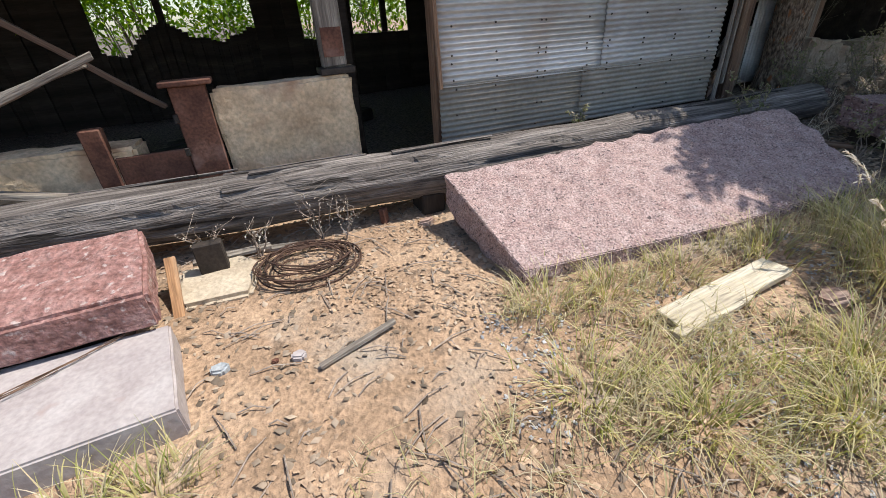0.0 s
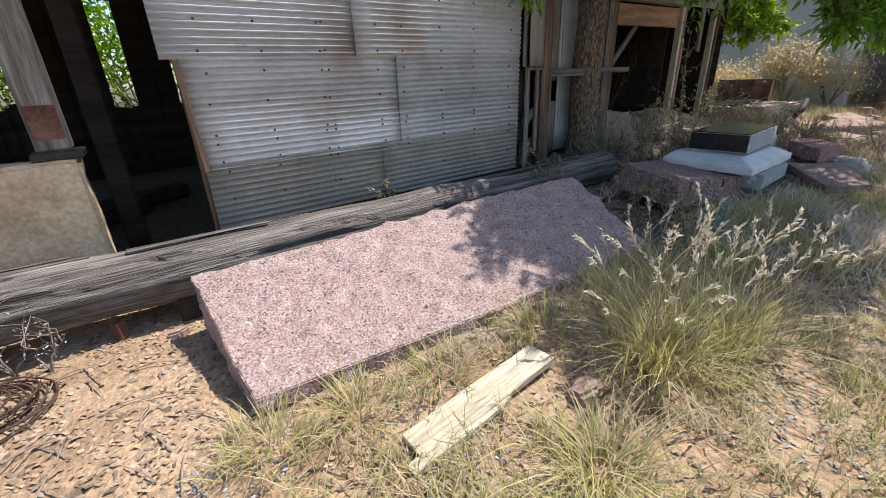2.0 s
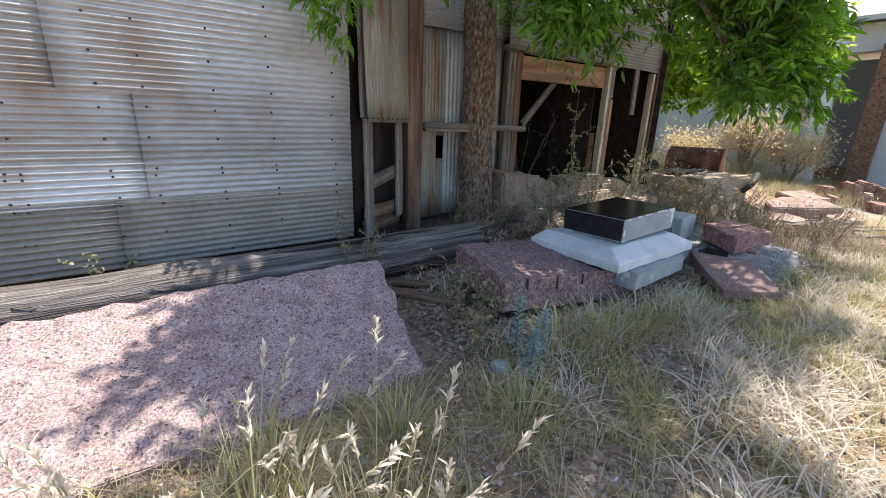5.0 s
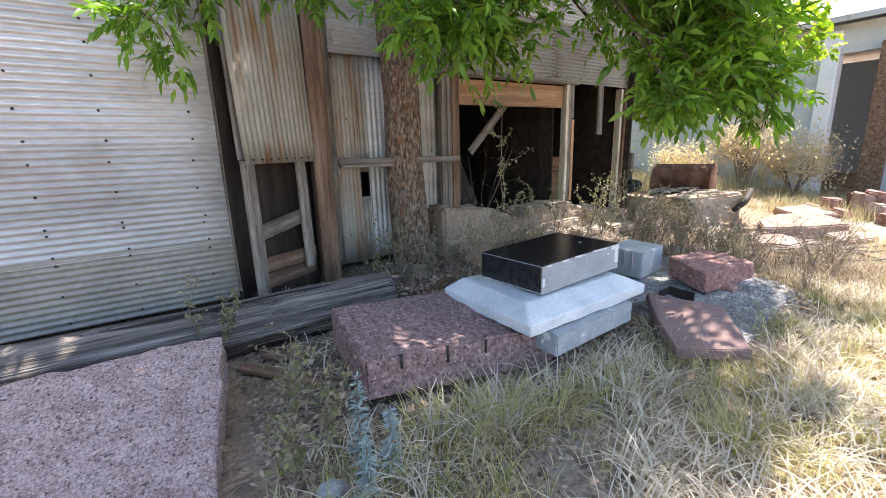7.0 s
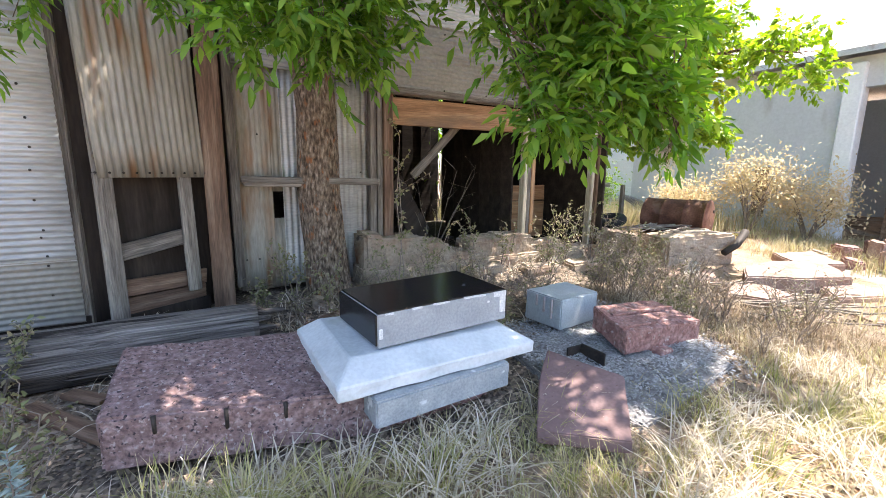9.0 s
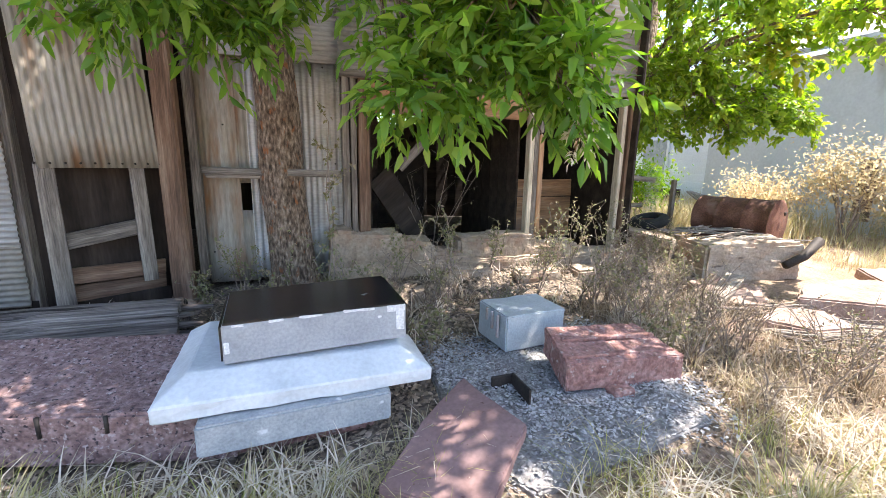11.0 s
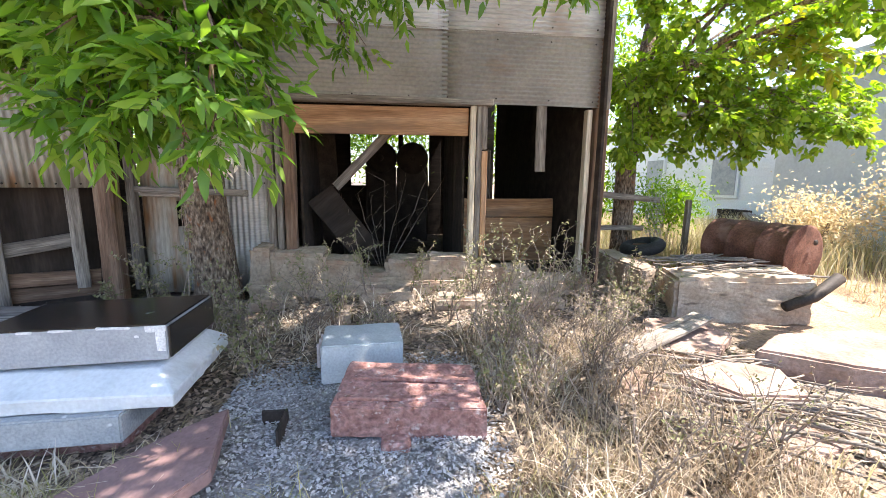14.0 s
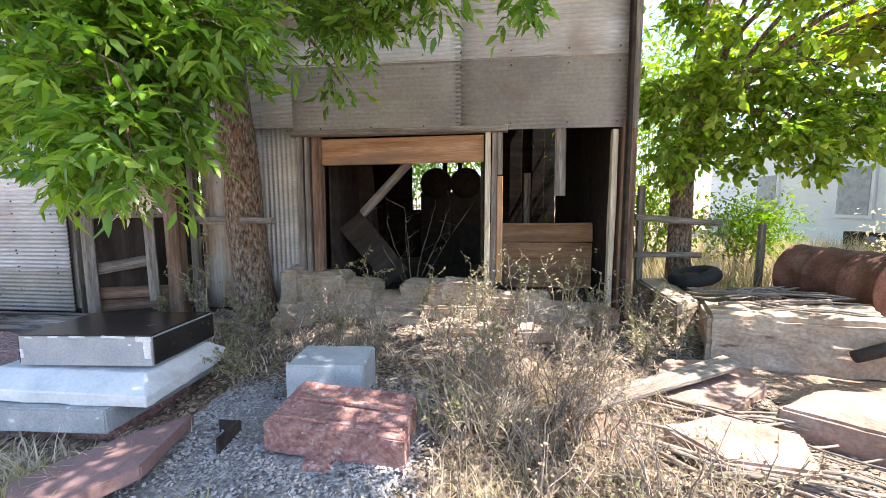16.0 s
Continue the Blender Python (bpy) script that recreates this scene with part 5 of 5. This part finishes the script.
post("post", 9.42, 4.1, 0.25, 1.55, 0.07, 0.07, M_wood, fence, seed=210)
post("post", 10.75, 4.3, 0.25, 1.15, 0.06, 0.06, M_wood, fence, seed=211)
board("rail", (9.35, 4.06, 1.22), (10.3, 4.22, 1.14), 0.05, 0.07, M_wood, fence, seed=212)
board("rail", (9.35, 4.06, 0.82), (10.1, 4.2, 0.80), 0.04, 0.06, M_wood, fence, seed=213)
bm = bmesh.new()
for k in range(14):
    tube_into(bm, [(10.05 + 0.018 * k, 4.15, 0.4), (10.12 + 0.018 * k, 4.17, 1.25)], [0.002, 0.002], 4)
for k in range(16):
    tube_into(bm, [(10.05 + 0.004 * k, 4.15, 0.42 + 0.05 * k), (10.29 + 0.004 * k, 4.16, 0.44 + 0.05 * k)], [0.002, 0.002], 4)
part("wire_mesh", bm, M_zinc, fence, "galvanised wire mesh")

# ---- buildings beyond the yard ----
shed = thing("stucco_shed", "large pale grey stucco shed with an open doorway", "building")
part("wall", box(14.3, 14.5, 2.75, 6.75, -0.1, 3.3), M_wall_far, shed)
part("wall", box(14.3, 14.5, -6.0, 1.75, -0.1, 3.3), M_wall_far, shed)
part("wall", box(14.3, 14.5, 1.75, 2.75, 2.8, 3.3), M_wall_far, shed)
part("door_pillar", box(14.2, 14.5, 2.5, 2.76, -0.1, 3.2, 0.02), M_siding, shed, "whitewashed door pillar")
part("wall", box(14.5, 20.0, 6.6, 6.75, -0.1, 3.3), M_wall_far, shed)
part("wall", box(19.9, 20.0, -6.0, 6.6, -0.1, 3.3), M_wall_far, shed)
bm = bmesh.new()
ridge = [bm.verts.new((x, y, z + k)) for k in (0, 0.1) for x, y, z in ((14.0, -6.2, 3.3), (14.0, 6.95, 3.3), (17.2, 6.95, 4.7), (17.2, -6.2, 4.7), (20.3, 6.95, 3.3), (20.3, -6.2, 3.3))]
for f in ((0, 1, 2, 3), (3, 2, 4, 5), (6, 9, 8, 7), (9, 11, 10, 8), (0, 6, 7, 1), (4, 10, 11, 5), (1, 7, 8, 2), (2, 8, 10, 4), (0, 3, 9, 6), (3, 5, 11, 9)):
    bm.faces.new([ridge[k] for k in f])
bmesh.ops.recalc_face_normals(bm, faces=bm.faces)
part("roof", bm, M_tin, shed)
part("sliding_door", box(14.16, 14.26, 1.62, 1.95, 0.05, 2.9, 0.01), M_wood_brown, shed, "red-brown sliding door edge")
part("inner_post", box(15.2, 15.35, 1.75, 1.95, 0.0, 3.2, 0.01), M_wood, shed)
part("shutter", box(14.285, 14.30, 3.7, 3.95, 0.5, 1.5, 0.004), M_wood_brown, shed, "small faded red shutter")
house = thing("white_house", "pale white board house beyond the dry grass", "house")
for k in range(16):
    part("siding_board", box(15.8, 15.86 + 0.02 * (k % 2), 7.4, 16.0, 0.15 + 0.2 * k, 0.349 + 0.2 * k, 0.004), M_siding, house)
part("foundation", box(15.84, 16.2, 7.3, 16.1, -0.1, 0.18), M_conc, house)
part("core", box(15.9, 19.0, 7.4, 16.0, 0.1, 3.4), M_siding, house)
part("roof", box(15.4, 19.5, 7.2, 16.3, 3.36, 3.5, 0.02), M_tin_dull, house)
for k, y in enumerate((9.2, 12.2)):
    w = part("window", box(15.74, 15.80, y, y + 1.0, 1.0, 2.2, 0.01), M_siding, house)
    part("pane", box(15.725, 15.738, y + 0.08, y + 0.92, 1.08, 2.12), M_grey, w)
crate = thing("slatted_crate", "dark slatted crate against the white house", "crate")
for k in range(6):
    part("slat", box(15.2, 15.5, 8.4 + 0.13 * k, 8.5 + 0.13 * k, 0.2, 0.75, 0.006), M_wood_dark_shaded, crate)
for k in range(5):
    tagged(board("stacked_plank", (13.3, 4.9 + 0.12 * k, 0.25 + 0.03 * k), (13.5, 6.0 + 0.1 * k, 0.75 + 0.02 * k), 0.14, 0.04, M_wood, None, seed=220 + k), "grey plank leaning in the dry grass", "plank", "stacked planks")

# ---- weeds ----
def weed(name, x, y, h, seed, label, leaf_material, stems=4, spread=0.25, leaves=60, size=0.02):
    t = thing(name, label, "weed", "weeds along the wall")
    rng = np.random.default_rng(seed)
    bm = bmesh.new()
    P = []
    z = gz(x, y) - 0.01
    for k in range(stems):
        a = rng.uniform(0, 2 * np.pi)
        tip = Vector((x + spread * h * math.cos(a) * rng.uniform(0.4, 1.4), y + spread * h * math.sin(a), z + h * rng.uniform(0.65, 1.0)))
        pth = branch((x, y, z), tip, 0.02, 7, 0.05, seed + k)
        tube_into(bm, pth, [0.005 * (1 - 0.6 * q / 6) for q in range(7)], 4)
        for q in range(4):
            b0 = pth[3 + q % 4]
            e = b0 + Vector((rng.normal() * 0.10, rng.normal() * 0.10, 0.05 + 0.08 * rng.random())) * (0.5 + h * 0.6)
            tube_into(bm, [b0, e], [0.002, 0.001], 3)
            for w in range(leaves // (stems * 4)):
                s = rng.random()
                P.append(np.array(b0) * (1 - s) + np.array(e) * s + rng.normal(size=3) * 0.006)
        for w in range(leaves // stems // 2):
            s = rng.uniform(0.35, 1.0)
            P.append(np.array(pth[min(6, int(s * 6))]) + rng.normal(size=3) * 0.012)
    tagged(part("branching_stem", bm, M_twig, t), kind="stuff")
    P = np.array(P)
    S = size * rng.uniform(0.6, 1.5, len(P))
    tagged(leaf_mesh("foliage", P, rng.normal(size=(len(P), 3)) + np.array([0, 0, 0.2]), S, S * 0.5, leaf_material, t, seed), kind="stuff")
    return t


WEEDS = ((5.72, 2.16, 1.42, 2), (6.35, 2.95, 0.55, 3), (6.85, 2.95, 0.6, 3), (7.2, 2.95, 0.5, 3), (7.75, 2.9, 0.6, 5), (8.05, 2.95, 0.7, 6), (8.45, 2.9, 0.7, 6), (8.7, 2.85, 0.55, 5), (7.5, 2.6, 0.6, 5), (6.6, 2.6, 0.4, 4),
         (5.15, 2.9, 0.5, 4), (5.35, 2.75, 0.45, 4), (5.85, 2.6, 0.55, 4), (6.1, 2.3, 0.45, 4), (4.95, 2.75, 0.35, 3), (0.15, 2.36, 0.32, 4), (0.28, 2.3, 0.28, 3), (-0.45, 2.32, 0.28, 4), (-0.2, 2.33, 0.22, 4), (3.62, 2.28, 0.5, 3),
         (3.85, 1.55, 0.42, 5), (3.95, 1.35, 0.40, 5), (3.78, 1.25, 0.32, 4), (9.0, 2.8, 0.5, 5), (8.95, 2.5, 0.35, 4), (7.9, 2.2, 0.5, 5), (7.75, 1.9, 0.6, 5), (7.6, 1.35, 0.35, 4), (6.25, 1.75, 0.35, 4), (5.98, 2.15, 0.4, 4), (9.25, 2.65, 0.4, 4), (2.3, 2.78, 0.42, 2))
for k, (x, y, h, st) in enumerate(WEEDS):
    weed("tall_weed", x, y, h, 400 + k, "half-dry weed with small seed clusters", M_seed if x < 1 else M_weed, st, 0.07 if h > 1 else 0.3, 40 if x < 1 else 170, 0.014 if x < 1 else 0.026)
rng = np.random.default_rng(77)
for k in range(38):
    x, y = rng.uniform(5.0, 9.3), rng.uniform(2.05, 3.0)
    if not (x > 8.2 and y < 2.2):
        weed("dry_weed", x, y, rng.uniform(0.18, 0.45), 700 + k, "low dry brown weed in the litter", M_dead if k % 2 else M_weed, 5, 0.45, 90, 0.016)
for k in range(46):
    x, y = rng.uniform(7.62, 8.75), rng.uniform(0.75, 2.3)
    weed("dry_weed", x, y, rng.uniform(0.2, 0.5), 800 + k, "brown dry weed standing beside the gravel pad", M_dead if k % 3 else M_weed, 4, 0.4, 70, 0.016)
bush = weed("dry_bare_bush", 6.95, 4.0, 1.1, 460, "bare dry bush inside the bay", M_weed, 7, 0.45, 30, 0.02)
bush = weed("pale_dry_weed", 8.1, 2.55, 0.65, 461, "pale branching dry weed before the sill", M_seed, 8, 0.45, 60, 0.015)
for k, (x, y, h) in enumerate(((4.02, 1.15, 0.42), (4.10, 1.05, 0.30), (3.98, 1.0, 0.26))):
    sg = thing("silver_sage_plant", "silvery blue-green sage stalk in the grass", "sage", "sage plants")
    rng = np.random.default_rng(470 + k)
    z = gz(x, y)
    tube("stem", [(x, y, z - 0.01), (x + 0.01, y, z + h)], [0.004, 0.002], M_twig, sg, 5)
    s = rng.uniform(0.05, 1.0, 150)
    P = np.stack([x + 0.01 * s, np.full(150, y), z + h * s], 1)
    D = rng.normal(size=(150, 3)) * np.array([1, 1, 0.3]) + np.array([0, 0, 0.5])
    tagged(leaf_mesh("foliage", P, D, 0.06 * (1.15 - 0.6 * s), np.full(150, 0.010), M_sage, sg, 470 + k), kind="stuff")

# ---- grass and litter ----
def scatter(n, x0, x1, y0, y1, keep, seed):
    rng = np.random.default_rng(seed)
    xs, ys = rng.uniform(x0, x1, n), rng.uniform(y0, y1, n)
    ok = np.array([rng.random() < keep(a, b) for a, b in zip(xs, ys)])
    return xs[ok], ys[ok]


def covered(x, y):
    """1 where a big stone, board or wall stands."""
    boxes = ((0.85, 3.75, 1.33, 2.3), (4.1, 6.15, 1.2, 2.05), (-1.8, -0.45, 1.1, 2.2), (6.6, 7.5, 1.08, 1.98), (1.3, 2.1, 0.84, 1.0), (9.4, 11, 2.65, 3.2))
    return any(a < x < b and c < y < d for a, b, c, d in boxes) or y > 3.1


def clumpy(x, y, f, s):
    return noise.noise(Vector((x * f, y * f, s)))


def lush(x, y):
    """How grassy the ground is."""
    if covered(x, y):
        return 0.0
    if x < 0.75:
        v = step(1.0, 0.35, y) if x > -0.7 else 0.7 * step(1.0, 0.7, y)
        v *= 0.8
    elif x < 4:
        v = step(1.45, 1.15, y)
    elif x < 8.2:
        v = 0.9 * step(1.5, 0.9, y)
        if 6.25 < x < 7.5 and 0.72 < y:
            v *= 0.05
    else:
        v = 0.35 * step(1.1, 0.4, y)
    return v * (0.30 + 0.70 * step(-0.15, 0.30, clumpy(x, y, 2.6, 1)))


def tufted(n_tufts, per, x0, x1, y0, y1, keep, seed, spread=0.05):
    xs, ys = scatter(n_tufts, x0, x1, y0, y1, keep, seed)
    rng = np.random.default_rng(seed + 1)
    return (np.repeat(xs, per) + rng.normal(size=len(xs) * per) * spread, np.repeat(ys, per) + rng.normal(size=len(xs) * per) * spread)


def grass(name, label, xs, ys, lo, hi, material, width, lean, seed):
    rng = np.random.default_rng(seed + 5)
    ob = blades(name, xs, ys, rng.uniform(lo, hi, len(xs)), material, width, lean, None, seed)
    return tagged(ob, label, "grass", kind="stuff")


a, b = tufted(3400, 16, -1.6, 9.8, -0.55, 1.5, lush, 11, 0.035)
grass("dry_grass", "straw-coloured dry grass tufts", a, b, 0.04, 0.15, M_straw, 0.005, 1.0, 11)
a, b = tufted(1500, 16, -1.6, 8.6, -0.55, 1.45, lambda x, y: lush(x, y) * step(-0.1, 0.25, clumpy(x, y, 1.3, 9)), 13, 0.03)
grass("green_grass", "yellow-green grass tufts", a, b, 0.07, 0.24, M_grass, 0.0035, 1.0, 13)
a, b = tufted(420, 12, 7.55, 8.9, 0.2, 2.2, lambda x, y: 0.8, 14, 0.05)
grass("dead_brown_grass", "brown dead grass beside the gravel pad", a, b, 0.06, 0.24, M_dead, 0.006, 0.9, 14)
a, b = tufted(2000, 12, 3.9, 8.0, -0.3, 3.0, lambda x, y: 0.0 if covered(x, y) or (6.15 < x < 7.6 and 0.6 < y < 1.75) else 0.10 if y > 1.9 or (x < 4.2 and y > 1.2) else step(-0.2, 0.25, clumpy(x, y, 2.1, 4)), 15, 0.05)
grass("dry_cheatgrass", "bleached drooping seed grass", a, b, 0.06, 0.22, M_seed, 0.0085, 1.3, 15)
a, b = tufted(700, 16, 9.0, 15.5, 3.2, 9.0, lambda x, y: 0.0 if x < 11.5 and y < 4.2 else 1.0, 17, 0.10)
grass("tall_dry_grass", "sunlit pale dry grass before the far walls", a, b, 0.25, 0.6, M_straw, 0.010, 0.5, 17)
a, b = tufted(800, 14, 8.8, 14.2, -0.5, 3.2, lambda x, y: 0.0 if covered(x, y) or (x < 11.4 and y > 0.8) else 0.8, 19, 0.08)
grass("tall_dry_grass", "pale dry grass in the sunny yard", a, b, 0.10, 0.32, M_straw, 0.007, 0.7, 19)


def clump(x, y, n, h, spread, seed, heads=0, label="tall tuft of straw and green grass"):
    """One big tuft: arching blades, and stalks with seed heads."""
    t = thing("grass_clump", label, "grass clump", "big grass clumps")
    rng = np.random.default_rng(seed)
    xs, ys = x + rng.normal(size=n) * spread, y + rng.normal(size=n) * spread
    dirs = np.arctan2(ys - y, xs - x) + rng.normal(size=n) * 0.5
    tagged(blades("green_tuft", xs, ys, h * rng.uniform(0.4, 1.0, n), M_grass, 0.005, 0.95, t, seed, dirs, segs=4), kind="stuff")
    tagged(blades("dry_tuft", xs + 0.01, ys, h * rng.uniform(0.35, 0.95, n), M_straw, 0.005, 1.1, t, seed + 1, dirs + 0.4, segs=4), kind="stuff")
    if heads:
        bm = bmesh.new()
        P, D = [], []
        for k in range(heads):
            a = rng.uniform(0, 2 * np.pi)
            e = rng.uniform(0.05, 0.65)
            hh = h * rng.uniform(1.0, 1.65)
            bx, by = x + spread * rng.normal(), y + spread * rng.normal()
            pth = [(bx + e * hh * s ** 1.5 * math.cos(a), by + e * hh * s ** 1.5 * math.sin(a), gz(x, y) + hh * s * (1 - 0.25 * e * s)) for s in (0, 0.3, 0.6, 0.85, 1.0)]
            tube_into(bm, pth, [0.0024, 0.0021, 0.0018, 0.0015, 0.001], 3)
            d = np.array(pth[4]) - np.array(pth[3])
            for q in range(18):
                P.append(np.array(pth[3]) + d * rng.uniform(0.2, 1.1))
                D.append(d / np.linalg.norm(d) + rng.normal(size=3) * 0.25)
        tagged(part("stalk_work", bm, M_straw, t), kind="stuff")
        tagged(leaf_mesh("seed_head", np.array(P), np.array(D), rng.uniform(0.02, 0.045, len(P)), np.full(len(P), 0.008), M_seed, t, seed + 2), kind="stuff")
    return t


clump(2.42, 0.60, 170, 0.46, 0.09, 501, 34)
clump(2.80, 0.48, 130, 0.44, 0.10, 502, 26)
clump(2.65, 0.80, 60, 0.40, 0.10, 503, 14)
for k, (x, y, n, h) in enumerate(((0.95, 1.22, 220, 0.18), (1.25, 1.18, 260, 0.2), (1.65, 1.14, 220, 0.18), (2.2, 1.1, 260, 0.22), (2.75, 1.05, 300, 0.26), (3.2, 1.0, 300, 0.28), (1.75, 0.45, 420, 0.30), (1.45, 0.3, 380, 0.26), (0.8, 0.75, 260, 0.18), (1.05, 0.5, 320, 0.2),
                                  (-0.55, 1.0, 200, 0.2), (-0.75, 0.95, 200, 0.22), (4.35, 1.1, 360, 0.26), (4.65, 1.0, 360, 0.28), (4.9, 0.95, 300, 0.25), (3.7, 0.8, 300, 0.26), (5.3, 0.9, 260, 0.22), (7.2, 0.35, 380, 0.2), (6.5, 0.3, 300, 0.2), (5.4, 0.35, 300, 0.22), (8.3, 0.35, 300, 0.2))):
    clump(x, y, n // 3, h, 0.08, 520 + k, 0, "short arching tuft of yellow-green grass")

tagged(stone("concrete_pad", [(x, y, gz(x, y) + 0.028) for x, y in ((6.20, 1.62), (6.14, 1.0), (6.35, 0.70), (7.35, 0.80), (7.50, 1.25), (7.50, 1.72))], 0.10, M_gravel_pad, None, rough=0.006, cuts=4, bevel=0.01, seed=33), "worn concrete pad strewn with crushed gravel", "concrete pad")


# leaf litter, wood chips and gravel
def chips(name, label, xs, ys, size, material, seed, category, flat=0.35, lift=0.004):
    rng = np.random.default_rng(seed)
    n = len(xs)
    z = np.array([gz(p, q) for p, q in zip(xs, ys)]) + lift
    c = np.stack([xs, ys, z], 1)
    th = rng.uniform(0, 2 * np.pi, n)
    s = size * rng.uniform(0.5, 1.5, n)
    u = np.stack([np.cos(th), np.sin(th), rng.normal(size=n) * flat], 1) * s[:, None]
    v = np.stack([-np.sin(th), np.cos(th), rng.normal(size=n) * flat], 1) * (s * rng.uniform(0.25, 0.9, n))[:, None]
    up = np.array([0, 0, 1.0]) * (s * rng.uniform(0.15, 0.5, n))[:, None]
    verts = np.stack([c - u, c - v, c + u, c + v, c + up], 1).reshape(-1, 3)
    q = np.array([[0, 1, 4], [1, 2, 4], [2, 3, 4], [3, 0, 4]])
    ob = arrays(name, verts, ((np.arange(n) * 5)[:, None, None] + q[None]).reshape(-1, 3), material)
    return tagged(ob, label, category, kind="stuff")


a, b = scatter(90000, -1.5, 9.6, -0.5, 3.15, lambda x, y: 0.15 if x < 3.7 else 1.0 if y > 0.8 else 0.5, 601)
chips("leaf_litter", "dry leaf litter and wood chips", a, b, 0.016, M_chip, 601, "litter")
a, b = scatter(16000, -1.5, 4.2, 0.2, 2.5, lambda x, y: 0.0 if covered(x, y) else step(-0.2, 0.3, clumpy(x, y, 2.2, 8)), 609)
chips("soil_clods", "small crumbling clods of sandy soil", a, b, 0.014, M_clod, 609, "soil")
a, b = scatter(26000, 6.2, 7.62, 0.55, 2.0, lambda x, y: step(0.6, 1.1, y) * step(7.62, 7.4, x) * step(2.0, 1.7, y), 603)
chips("gravel", "pale crushed gravel on the old pad", a, b, 0.008, M_gravel, 603, "gravel", 0.3, 0.042)
a, b = scatter(9000, 0.5, 4.0, -0.5, 1.3, lambda x, y: step(0.1, 0.3, clumpy(x, y, 1.8, 6)), 605)
chips("gravel", "pale gravel and seed husks among the grass", a, b, 0.009, M_gravel, 605, "gravel", 0.3)
rng = np.random.default_rng(607)
bm = bmesh.new()
for k in range(1500):
    x, y = rng.uniform(-1.4, 9.5), rng.uniform(0.0, 3.0)
    if covered(x, y):
        continue
    th, ln = rng.uniform(0, 2 * np.pi), rng.uniform(0.04, 0.22)
    z = gz(x, y) + 0.008
    tube_into(bm, [(x, y, z), (x + ln * 0.5 * math.cos(th), y + ln * 0.5 * math.sin(th) + 0.01, z + 0.012), (x + ln * math.cos(th), y + ln * math.sin(th), z)], [0.003, 0.003, 0.002], 4)
tagged(part("twig_litter", bm, M_twig), "small dry twigs scattered on the ground", "twigs", kind="stuff")
